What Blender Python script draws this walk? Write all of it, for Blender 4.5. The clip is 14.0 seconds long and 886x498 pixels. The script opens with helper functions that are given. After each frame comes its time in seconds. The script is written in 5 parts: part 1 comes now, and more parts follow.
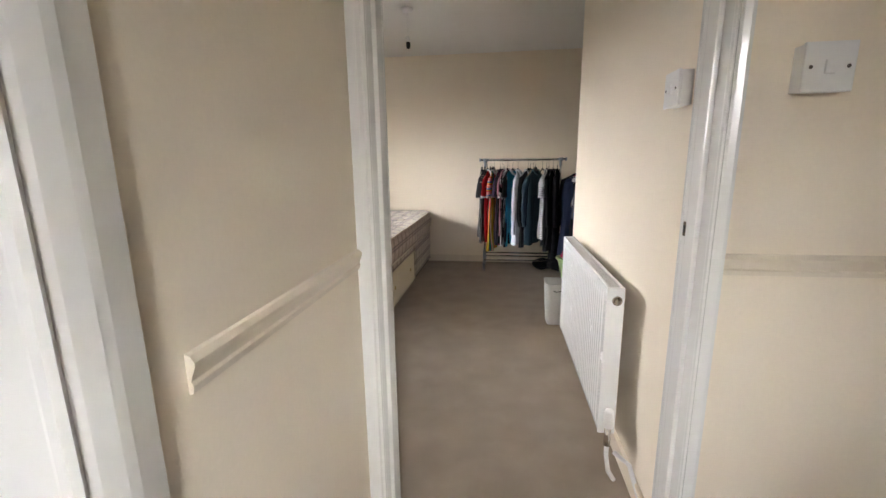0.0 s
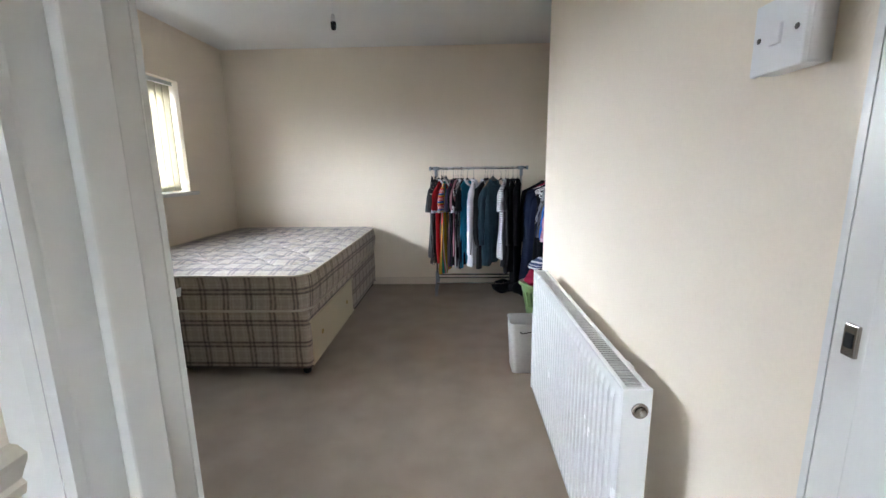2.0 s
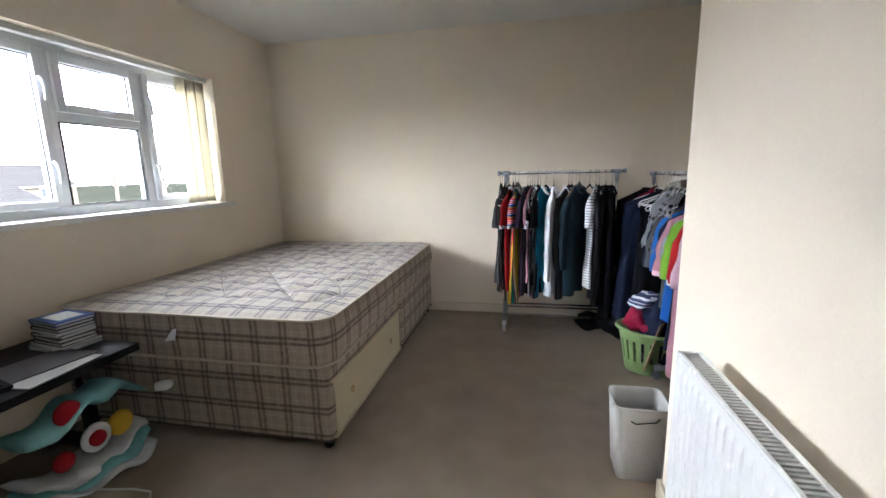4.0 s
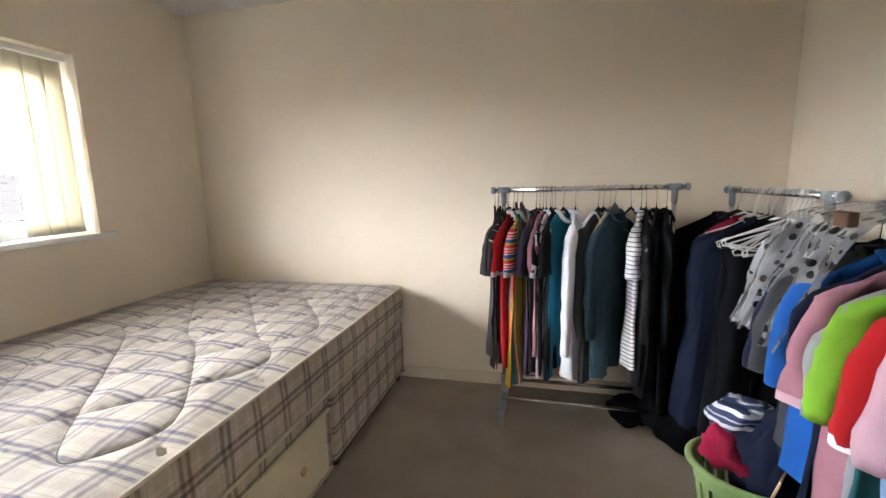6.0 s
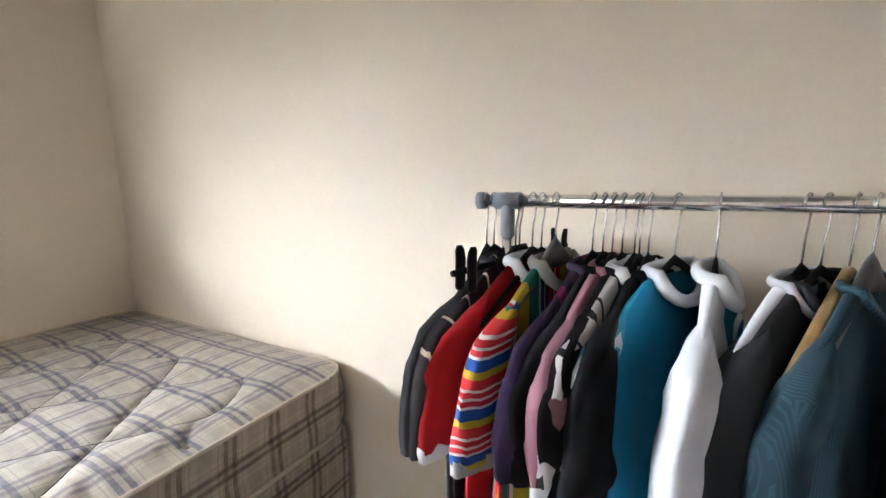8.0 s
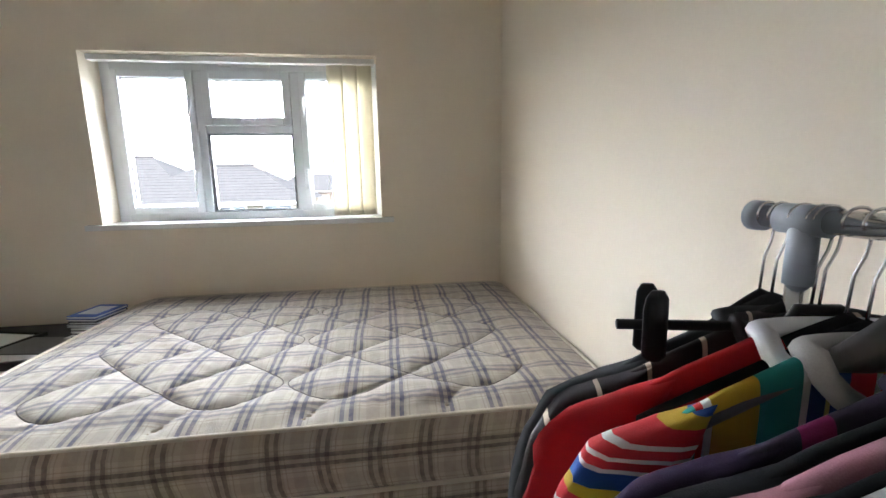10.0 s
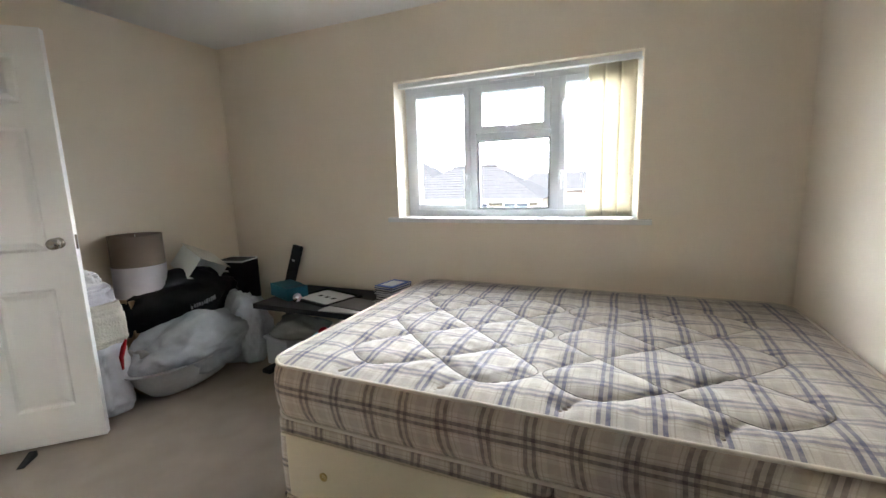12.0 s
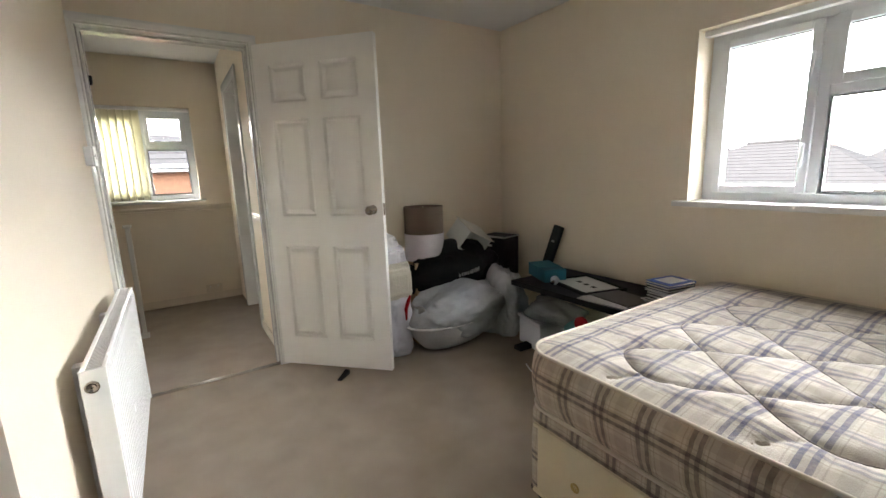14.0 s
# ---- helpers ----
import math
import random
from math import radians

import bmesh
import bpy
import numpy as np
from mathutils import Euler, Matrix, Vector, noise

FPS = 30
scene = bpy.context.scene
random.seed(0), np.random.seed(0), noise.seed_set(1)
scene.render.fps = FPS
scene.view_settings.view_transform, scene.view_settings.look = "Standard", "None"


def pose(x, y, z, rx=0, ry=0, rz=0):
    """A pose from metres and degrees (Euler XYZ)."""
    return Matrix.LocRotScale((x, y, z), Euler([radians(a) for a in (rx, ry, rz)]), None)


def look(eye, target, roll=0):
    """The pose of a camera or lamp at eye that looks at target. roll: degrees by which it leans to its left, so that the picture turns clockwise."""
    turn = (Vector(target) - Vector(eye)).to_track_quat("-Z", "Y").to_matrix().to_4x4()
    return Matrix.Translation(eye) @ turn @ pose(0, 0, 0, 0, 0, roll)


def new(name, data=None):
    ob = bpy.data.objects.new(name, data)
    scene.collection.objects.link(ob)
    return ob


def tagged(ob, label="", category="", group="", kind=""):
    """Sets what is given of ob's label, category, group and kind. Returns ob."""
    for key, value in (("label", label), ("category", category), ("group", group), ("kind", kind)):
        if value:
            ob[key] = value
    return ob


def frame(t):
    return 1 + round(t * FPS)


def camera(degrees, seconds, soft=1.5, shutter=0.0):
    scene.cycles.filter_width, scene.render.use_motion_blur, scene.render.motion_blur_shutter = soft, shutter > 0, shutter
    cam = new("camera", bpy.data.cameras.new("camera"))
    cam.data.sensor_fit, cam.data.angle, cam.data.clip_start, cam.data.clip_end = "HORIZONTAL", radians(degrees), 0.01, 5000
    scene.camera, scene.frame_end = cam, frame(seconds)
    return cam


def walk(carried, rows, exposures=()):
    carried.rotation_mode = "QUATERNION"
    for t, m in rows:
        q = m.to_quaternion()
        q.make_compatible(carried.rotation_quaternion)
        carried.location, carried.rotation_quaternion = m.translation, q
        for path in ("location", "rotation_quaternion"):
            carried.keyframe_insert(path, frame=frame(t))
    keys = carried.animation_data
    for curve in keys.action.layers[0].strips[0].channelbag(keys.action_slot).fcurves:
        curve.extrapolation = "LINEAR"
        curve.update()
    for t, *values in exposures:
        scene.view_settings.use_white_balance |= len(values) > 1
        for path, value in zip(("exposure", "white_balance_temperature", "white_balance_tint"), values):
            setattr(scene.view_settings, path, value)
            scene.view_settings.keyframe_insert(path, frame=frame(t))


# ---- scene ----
from mathutils import bvhtree, kdtree

cam = camera(93.5, 14.0)
PATH = [
    (0, (0.221, 0.103, 1.169), (-0.047, 2.043, 0.762), -0.7),
    (0.5, (0.233, 0.143, 1.175), (0.164, 2.103, 0.784), -0.5),
    (1, (0.261, 0.335, 1.181), (0.258, 2.298, 0.797), -0.6),
    (1.5, (0.272, 0.547, 1.180), (0.259, 2.511, 0.802), -0.6),
    (2, (0.256, 0.764, 1.187), (0.185, 2.727, 0.808), -0.7),
    (2.5, (0.216, 0.982, 1.193), (0.068, 2.940, 0.813), -0.9),
    (3, (0.208, 1.136, 1.198), (-0.030, 3.085, 0.817), -1),
    (5.5, (0.226, 2.254, 1.199), (-0.259, 4.168, 0.879), -1.5),
    (6, (0.259, 2.573, 1.240), (-0.212, 4.490, 0.921), -1.5),
    (6.5, (0.239, 2.909, 1.223), (-0.225, 4.834, 0.941), -1.7),
    (7, (0.268, 3.227, 1.194), (-0.244, 5.146, 0.956), -1.6),
    (7.2, (0.292, 3.398, 1.201), (-0.276, 5.301, 0.959), -1.2),
    (9.3, (0.386, 4.323, 1.239), (-1.300, 5.130, 0.850), -2),
    (9.5, (0.404, 4.329, 1.225), (-1.358, 4.932, 0.860), -1.47),
    (10, (0.439, 4.300, 1.238), (-1.586, 4.573, 0.891), -0.99),
    (10.5, (0.458, 4.283, 1.250), (-1.598, 4.282, 0.937), -1.04),
    (11, (0.471, 4.259, 1.240), (-1.520, 3.994, 0.944), -1.25),
    (11.5, (0.477, 4.250, 1.249), (-1.423, 3.703, 0.947), -1.8),
    (12, (0.490, 4.202, 1.253), (-1.321, 3.414, 0.936), -1.7),
    (12.5, (0.483, 4.190, 1.257), (-1.196, 3.155, 0.924), -2),
    (13, (0.489, 4.168, 1.242), (-1.035, 2.919, 0.903), -2),
    (13.5, (0.454, 4.137, 1.222), (-0.859, 2.668, 0.872), -1.9),
    (14, (0.393, 4.009, 1.225), (-0.670, 2.355, 0.861), -1.9),
]
SKY = 0.12
LAMP = 0.7
EXPOSURES = [(0.0, 5.0, 6800, 15), (0.5, 5.05, 6450, 13), (1.0, 5.12, 6200, 12), (1.5, 5.2, 5900, 11), (3.0, 5.0, 6000, 11), (5.5, 5.2, 6500, 13), (6.0, 5.33, 6650, 13), (6.5, 5.6, 6600, 12), (7.2, 5.8, 6400, 12),
             (9.5, 5.12, 6150, 10), (11.0, 5.2, 6150, 10), (12.0, 5.32, 6150, 10), (13.0, 5.27, 6250, 10), (14.0, 5.15, 6700, 11)]
walk(cam, [(t, look(eye, target, roll)) for t, eye, target, roll in PATH], EXPOSURES)

# ---- world and light ----
world = bpy.data.worlds.new("sky")
scene.world = world
world.use_nodes = True
wn = world.node_tree.nodes
sky = wn.new("ShaderNodeTexSky")
sky.sky_type, sky.sun_disc = "NISHITA", False
sky.sun_elevation, sky.sun_rotation = radians(40), radians(100)
sky.air_density, sky.dust_density, sky.ozone_density = 1.0, 4.0, 1.0
haze = wn.new("ShaderNodeMix")
haze.data_type = "RGBA"
haze.inputs["Factor"].default_value = 0.75
haze.inputs["B"].default_value = (8.0, 8.3, 8.8, 1)
world.node_tree.links.new(sky.outputs[0], haze.inputs["A"])
world.node_tree.links.new(haze.outputs["Result"], wn["Background"].inputs["Color"])
wn["Background"].inputs["Strength"].default_value = SKY
sun_data = bpy.data.lights.new("sun", "SUN")
sun_data.energy, sun_data.angle, sun_data.color = 0.3, radians(25), (1.0, 0.96, 0.9)
sun = new("sun", sun_data)
sun.matrix_world = pose(0, 0, 20, 50, 0, 80)



def fill_lamp(name, eye, target, w, h, watts):
    """An area lamp added to the world's sky to lift the light indoors."""
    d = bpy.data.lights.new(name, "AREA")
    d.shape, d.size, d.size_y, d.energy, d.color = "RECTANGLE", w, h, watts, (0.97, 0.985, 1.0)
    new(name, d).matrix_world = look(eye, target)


# Extra sky light, hung out of view above the roofs before each window.
fill_lamp("bedroom_sky_fill", (-6.8, 2.8, 3.0), (-1.8, 3.6, 2.2), 15.0, 2.2, LAMP * 125)
fill_lamp("landing_sky_fill", (0.9, -5.0, 3.1), (0.6, -0.8, 1.8), 4.0, 2.2, LAMP * 33)
# Unseen fill inside the side room; no window is built or known there.
fill_lamp("side_room_fill", (-1.95, 0.0, 1.5), (0.0, 0.0, 1.2), 1.2, 1.0, LAMP * 0.12)


# ---- materials ----
def mat(name, col, rough=0.6, metal=0.0, vary=0.08, scale=8.0, bump=0.0, bscale=60.0, coat=0.0, alpha=1.0, trans=0.0, sheen=0.0, col2=None):
    m = bpy.data.materials.new(name)
    m.use_nodes = True
    nt = m.node_tree
    n, l = nt.nodes, nt.links
    b = n["Principled BSDF"]
    b.inputs["Roughness"].default_value = rough
    b.inputs["Metallic"].default_value = metal
    b.inputs["Coat Weight"].default_value = coat
    b.inputs["Alpha"].default_value = alpha
    b.inputs["Transmission Weight"].default_value = trans
    b.inputs["Sheen Weight"].default_value = sheen
    tc = n.new("ShaderNodeTexCoord")
    a = n.new("ShaderNodeTexNoise")
    a.inputs["Scale"].default_value, a.inputs["Detail"].default_value = scale, 5
    l.new(tc.outputs["Object"], a.inputs["Vector"])
    f = n.new("ShaderNodeTexNoise")
    f.inputs["Scale"].default_value, f.inputs["Detail"].default_value = bscale, 3
    l.new(tc.outputs["Object"], f.inputs["Vector"])
    add = n.new("ShaderNodeMath")
    add.operation = "ADD"
    l.new(a.outputs["Fac"], add.inputs[0])
    l.new(f.outputs["Fac"], add.inputs[1])
    ramp = n.new("ShaderNodeMapRange")
    ramp.inputs["From Min"].default_value, ramp.inputs["From Max"].default_value = 0.6, 1.4
    l.new(add.outputs[0], ramp.inputs["Value"])
    mix = n.new("ShaderNodeMix")
    mix.data_type = "RGBA"
    c2 = col2 or tuple(min(1, c * (1 + vary)) for c in col)
    mix.inputs["A"].default_value = (*(c * (1 - vary) for c in col), 1)
    mix.inputs["B"].default_value = (*c2, 1)
    l.new(ramp.outputs["Result"], mix.inputs["Factor"])
    l.new(mix.outputs["Result"], b.inputs["Base Color"])
    rr = n.new("ShaderNodeMapRange")
    rr.inputs["To Min"].default_value, rr.inputs["To Max"].default_value = max(0, rough - 0.06), min(1, rough + 0.06)
    l.new(a.outputs["Fac"], rr.inputs["Value"])
    l.new(rr.outputs["Result"], b.inputs["Roughness"])
    if bump:
        bp = n.new("ShaderNodeBump")
        bp.inputs["Strength"].default_value, bp.inputs["Distance"].default_value = min(1, bump), 0.004
        l.new(add.outputs[0], bp.inputs["Height"])
        l.new(bp.outputs["Normal"], b.inputs["Normal"])
    return m


def nodes_of(m):
    return m.node_tree.nodes, m.node_tree.links, m.node_tree.nodes["Principled BSDF"]


def stripes(name, coord, period, bands, base, rough=0.85, bump=0.4):
    """Cloth with bands across the axis coord (0, 1 or 2): bands are (start, end, colour) within one period of metres."""
    m = mat(name, base, rough, bump=0.12, bscale=700)
    n, l, b = nodes_of(m)
    last = b.inputs["Base Color"].links[0].from_socket
    tc = n.new("ShaderNodeTexCoord")
    sp = n.new("ShaderNodeSeparateXYZ")
    l.new(tc.outputs["Object"], sp.inputs[0])
    wrap = n.new("ShaderNodeMath")
    wrap.operation = "WRAP"
    wrap.inputs[1].default_value, wrap.inputs[2].default_value = period, 0.0
    l.new(sp.outputs[coord], wrap.inputs[0])
    for a, z, c in bands:
        t = n.new("ShaderNodeMath")
        t.operation = "COMPARE"
        t.inputs[1].default_value, t.inputs[2].default_value = (a + z) / 2, (z - a) / 2
        l.new(wrap.outputs[0], t.inputs[0])
        mx = n.new("ShaderNodeMix")
        mx.data_type = "RGBA"
        mx.inputs["B"].default_value = (*c, 1)
        l.new(t.outputs[0], mx.inputs["Factor"])
        l.new(last, mx.inputs["A"])
        last = mx.outputs["Result"]
    l.new(last, b.inputs["Base Color"])
    return m


def plaid(name, side, phases, periods):
    """Cream ticking with pairs of navy lines and soft taupe bands. side: laid round the vertical faces. phases: where one pair lies on each axis."""
    m = mat(name, ((0.50, 0.425, 0.335) if side else (0.48, 0.43, 0.35)), 0.88, vary=0.07, scale=5, bump=0.35, bscale=300, sheen=0.15)
    n, l, b = nodes_of(m)
    last = b.inputs["Base Color"].links[0].from_socket
    tc = n.new("ShaderNodeTexCoord")
    wob = n.new("ShaderNodeTexNoise")
    wob.inputs["Scale"].default_value = 3.5
    l.new(tc.outputs["Object"], wob.inputs["Vector"])
    vm = n.new("ShaderNodeVectorMath")
    vm.operation = "MULTIPLY_ADD"
    vm.inputs[1].default_value = (0.026, 0.026, 0.004 if side else 0.02)
    l.new(wob.outputs["Color"], vm.inputs[0])
    l.new(tc.outputs["Object"], vm.inputs[2])
    sp = n.new("ShaderNodeSeparateXYZ")
    l.new(vm.outputs[0], sp.inputs[0])
    if side:
        s = n.new("ShaderNodeMath")
        s.operation = "ADD"
        l.new(sp.outputs[0], s.inputs[0])
        l.new(sp.outputs[1], s.inputs[1])
        first, second = s.outputs[0], sp.outputs[2]
    else:
        first, second = sp.outputs[0], sp.outputs[1]
    navy, taupe = ((0.034, 0.022, 0.030), (0.20, 0.14, 0.11)) if side else ((0.018, 0.025, 0.100), (0.20, 0.16, 0.145))
    fade = n.new("ShaderNodeTexNoise")
    fade.inputs["Scale"].default_value, fade.inputs["Detail"].default_value = 45, 3
    l.new(tc.outputs["Object"], fade.inputs["Vector"])
    fr = n.new("ShaderNodeMapRange")
    fr.inputs["From Min"].default_value, fr.inputs["From Max"].default_value = 0.3, 0.7
    fr.inputs["To Min"].default_value, fr.inputs["To Max"].default_value = 0.55, 1.0
    l.new(fade.outputs["Fac"], fr.inputs["Value"])
    for src, phase, period, strong in ((first, phases[0], periods[0], 0.55 if not side else 0.68), (second, phases[1], periods[1], 0.74)):
        off = n.new("ShaderNodeMath")
        off.operation = "SUBTRACT"
        off.inputs[1].default_value = phase - period / 2
        l.new(src, off.inputs[0])
        wrap = n.new("ShaderNodeMath")
        wrap.operation = "WRAP"
        wrap.inputs[1].default_value, wrap.inputs[2].default_value = period, 0.0
        l.new(off.outputs[0], wrap.inputs[0])
        h = period / 2
        for a, z, c, k in ((h - 0.024, h + 0.024, taupe, 0.34), (0.0, 0.018, taupe, 0.24), (period - 0.018, period, taupe, 0.24), (h - 0.018, h - 0.006, navy, strong), (h + 0.006, h + 0.018, navy, strong),
                           (h - 0.034, h - 0.031, taupe, 0.5), (h + 0.031, h + 0.034, taupe, 0.5)):
            t = n.new("ShaderNodeMath")
            t.operation = "COMPARE"
            t.inputs[1].default_value, t.inputs[2].default_value = (a + z) / 2, (z - a) / 2
            l.new(wrap.outputs[0], t.inputs[0])
            kk = n.new("ShaderNodeMath")
            kk.operation = "MULTIPLY"
            kk.inputs[1].default_value = k
            l.new(t.outputs[0], kk.inputs[0])
            kf = n.new("ShaderNodeMath")
            kf.operation = "MULTIPLY"
            l.new(kk.outputs[0], kf.inputs[0])
            l.new(fr.outputs["Result"], kf.inputs[1])
            mx = n.new("ShaderNodeMix")
            mx.data_type = "RGBA"
            mx.inputs["B"].default_value = (*c, 1)
            l.new(kf.outputs[0], mx.inputs["Factor"])
            l.new(last, mx.inputs["A"])
            last = mx.outputs["Result"]
    l.new(last, b.inputs["Base Color"])
    return m


WALL = mat("cream_wall_paint", (0.80, 0.712, 0.582), 0.75, vary=0.025, scale=1.6, bump=0.12, bscale=120)
CEIL = mat("white_ceiling_paint", (0.74, 0.73, 0.70), 0.85, vary=0.02, scale=2, bump=0.2, bscale=90)
CARPET = mat("beige_carpet", (0.345, 0.277, 0.209), 0.97, vary=0.21, scale=5.5, bump=1.0, bscale=420, sheen=0.1)
GLOSS = mat("white_gloss_paint", (0.76, 0.755, 0.72), 0.24, vary=0.02, scale=3, bump=0.06, bscale=40, coat=0.3)
DOORM = mat("white_satin_door_paint", (0.80, 0.785, 0.745), 0.30, vary=0.02, scale=3, bump=0.05, bscale=200)
CREAMTRIM = mat("cream_gloss_trim", (0.70, 0.62, 0.50), 0.35, vary=0.03)
UPVC = mat("white_upvc", (0.68, 0.71, 0.74), 0.30, vary=0.01)
RADM = mat("white_enamel", (0.80, 0.81, 0.80), 0.25, vary=0.01, coat=0.2)
GRILLE = mat("grey_grille", (0.50, 0.50, 0.49), 0.45, vary=0.05)
CHROME = mat("chrome", (0.75, 0.75, 0.76), 0.16, 1.0, vary=0.04)
NICKEL = mat("brushed_nickel", (0.40, 0.37, 0.34), 0.22, 1.0, vary=0.05)
GREYPL = mat("blue_grey_plastic", (0.25, 0.28, 0.31), 0.45)
BLACKPL = mat("black_plastic", (0.012, 0.012, 0.013), 0.5)
BLACKM = mat("black_matt", (0.015, 0.015, 0.016), 0.6)
WHITEPL = mat("white_plastic", (0.75, 0.75, 0.74), 0.35, vary=0.02)
BLIND = mat("cream_blind_fabric", (0.76, 0.72, 0.60), 0.8, vary=0.04, bump=0.4, bscale=300, trans=0.0)
GREYTAPE = mat("grey_hem_weight", (0.34, 0.33, 0.29), 0.6)
BLINDY = mat("yellow_green_blind_fabric", (0.74, 0.72, 0.55), 0.8, vary=0.04, bump=0.4, bscale=300)
PLAIDTOP = plaid("plaid_ticking_top", False, (-0.67, 4.325), (0.118, 0.136))
PLAIDSIDE = plaid("plaid_ticking_border", True, (3.425, 0.520), (0.134, 0.130))
PLAIDBASE = plaid("plaid_ticking_base", True, (3.425, 0.327), (0.134, 0.130))
PIPING = mat("cream_piping", (0.58, 0.52, 0.42), 0.7)
BOARD = mat("cream_board", (0.63, 0.55, 0.38), 0.45, vary=0.03)
GREEN = mat("green_plastic", (0.22, 0.34, 0.13), 0.4, vary=0.03)
CARD = mat("cardboard", (0.42, 0.29, 0.17), 0.9)
BAG = mat("translucent_white_bag", (0.62, 0.66, 0.68), 0.35, vary=0.08, bump=0.6, bscale=25, alpha=0.72)
TUBM = mat("pale_grey_plastic", (0.52, 0.52, 0.50), 0.3)
GLASS = mat("window_glass", (1, 1, 1), 0.0, trans=1.0, vary=0)
nodes_of(GLASS)[2].inputs["IOR"].default_value = 1.1
for lk in list(nodes_of(GLASS)[2].inputs["Roughness"].links):
    nodes_of(GLASS)[1].remove(lk)
for m_ in (BLACKPL, BLACKM):
    nodes_of(m_)[2].inputs["Specular IOR Level"].default_value = 0.2
for m_ in (BLIND, BLINDY):
    n_, l_, b_ = nodes_of(m_)
    tr_ = n_.new("ShaderNodeBsdfTranslucent")
    tr_.inputs["Color"].default_value = (0.64, 0.60, 0.49, 1) if m_ is BLIND else (0.82, 0.80, 0.66, 1)
    mx_ = n_.new("ShaderNodeMixShader")
    mx_.inputs[0].default_value = 0.5
    l_.new(b_.outputs[0], mx_.inputs[1])
    l_.new(tr_.outputs[0], mx_.inputs[2])
    l_.new(mx_.outputs[0], n_["Material Output"].inputs["Surface"])


def cloth(name, col, rough=0.9, vary=0.12):
    m = mat(name, col, rough, vary=vary, scale=12, bump=0.12, bscale=700)
    m.node_tree.nodes["Principled BSDF"].inputs["Specular IOR Level"].default_value = 0.12 if max(col) < 0.1 else 0.3
    return m


# ---- mesh helpers ----
def empty(name, x=0, y=0, z=0, rz=0):
    ob = new(name)
    ob.empty_display_size = 0.1
    ob.matrix_world = pose(x, y, z, 0, 0, rz)
    return ob


def part(name, bm, material, parent=None, label="", smooth=False):
    me = bpy.data.meshes.new(name)
    bmesh.ops.recalc_face_normals(bm, faces=bm.faces[:])
    bm.to_mesh(me)
    bm.free()
    me.materials.append(material)
    if smooth:
        me.polygons.foreach_set("use_smooth", [True] * len(me.polygons))
    ob = new(name, me)
    if parent:
        ob.parent = parent
    if label:
        ob["label"] = label
    return ob


def box(bm, a, b, bevel=0.0, seg=2):
    g = bmesh.ops.create_cube(bm, size=1)["verts"]
    for v in g:
        v.co = Vector([(a[i] + b[i]) / 2 + v.co[i] * (b[i] - a[i]) for i in range(3)])
    if bevel:
        es = list({e for v in g for e in v.link_edges})
        bmesh.ops.bevel(bm, geom=es, offset=bevel, segments=seg, affect="EDGES", profile=0.6)
    return bm


def boxes(*bs, bevel=0.0):
    bm = bmesh.new()
    for a, b in bs:
        box(bm, a, b, bevel)
    return bm


def loft(bm, rings, closed=True, caps=True):
    """Joins rings of points, all with the same number of points, into one skin."""
    vs = [[bm.verts.new(p) for p in r] for r in rings]
    n = len(vs[0])
    for a, b in zip(vs, vs[1:]):
        for i in range(n if closed else n - 1):
            j = (i + 1) % n
            bm.faces.new((a[i], a[j], b[j], b[i]))
    if caps and closed:
        bm.faces.new(vs[0][::-1])
        bm.faces.new(vs[-1])
    return vs


def tube(bm, pts, r, n=8, caps=True):
    pts = [Vector(p) for p in pts]
    rings = []
    side = None
    for i, p in enumerate(pts):
        d = (pts[min(i + 1, len(pts) - 1)] - pts[max(i - 1, 0)]).normalized()
        if side is None:
            side = d.orthogonal().normalized()
        side = (side - d * side.dot(d)).normalized()
        up = d.cross(side)
        rr = r[i] if isinstance(r, (list, tuple)) else r
        rings.append([p + (side * math.cos(k * math.tau / n) + up * math.sin(k * math.tau / n)) * rr for k in range(n)])
    loft(bm, rings, True, caps)
    return bm


def lathe(bm, prof, n=24, at=(0, 0, 0)):
    """Turns a profile of (radius, height) about the z axis through at."""
    rings = [[(at[0] + r * math.cos(k * math.tau / n), at[1] + r * math.sin(k * math.tau / n), at[2] + z) for k in range(n)] for r, z in prof]
    loft(bm, rings, True, True)
    return bm


def wall_with_hole(name, a, b, axis, hole, material):
    """A wall between the corners a and b, thin along axis (0 or 1), with one opening hole = (u0, u1, z0, z1)."""
    u = 1 - axis
    bm = bmesh.new()
    u0, u1, z0, z1 = hole

    def slab(ua, ub, za, zb):
        if ub - ua < 1e-4 or zb - za < 1e-4:
            return
        lo, hi = list(a), list(b)
        lo[u], hi[u], lo[2], hi[2] = ua, ub, za, zb
        box(bm, lo, hi)

    slab(a[u], u0, a[2], b[2])
    slab(u1, b[u], a[2], b[2])
    slab(u0, u1, a[2], z0)
    slab(u0, u1, z1, b[2])
    return tagged(part(name, bm, material), kind="structure")


def structure(name, bm, material, smooth=False):
    return tagged(part(name, bm, material, smooth=smooth), kind="structure")


# ---- the plan, in metres ----
XW, YN, XE = -2.02, 4.99, 1.42          # inner faces: window wall, end wall, alcove wall
XR, YR = 0.71, 2.96                     # radiator wall and its end
YD0, YD1 = 1.085, 1.225                   # door wall: landing face, room face
DX0, DX1, DZ = -0.083, 0.680, 1.985      # door opening
HC = 2.33                               # ceiling
HX, HY, HXE = -0.125, -0.81, 2.2         # landing: left wall, window wall, far side
WY0, WY1, WZ0, WZ1 = 2.79, 4.275, 1.01, 1.905

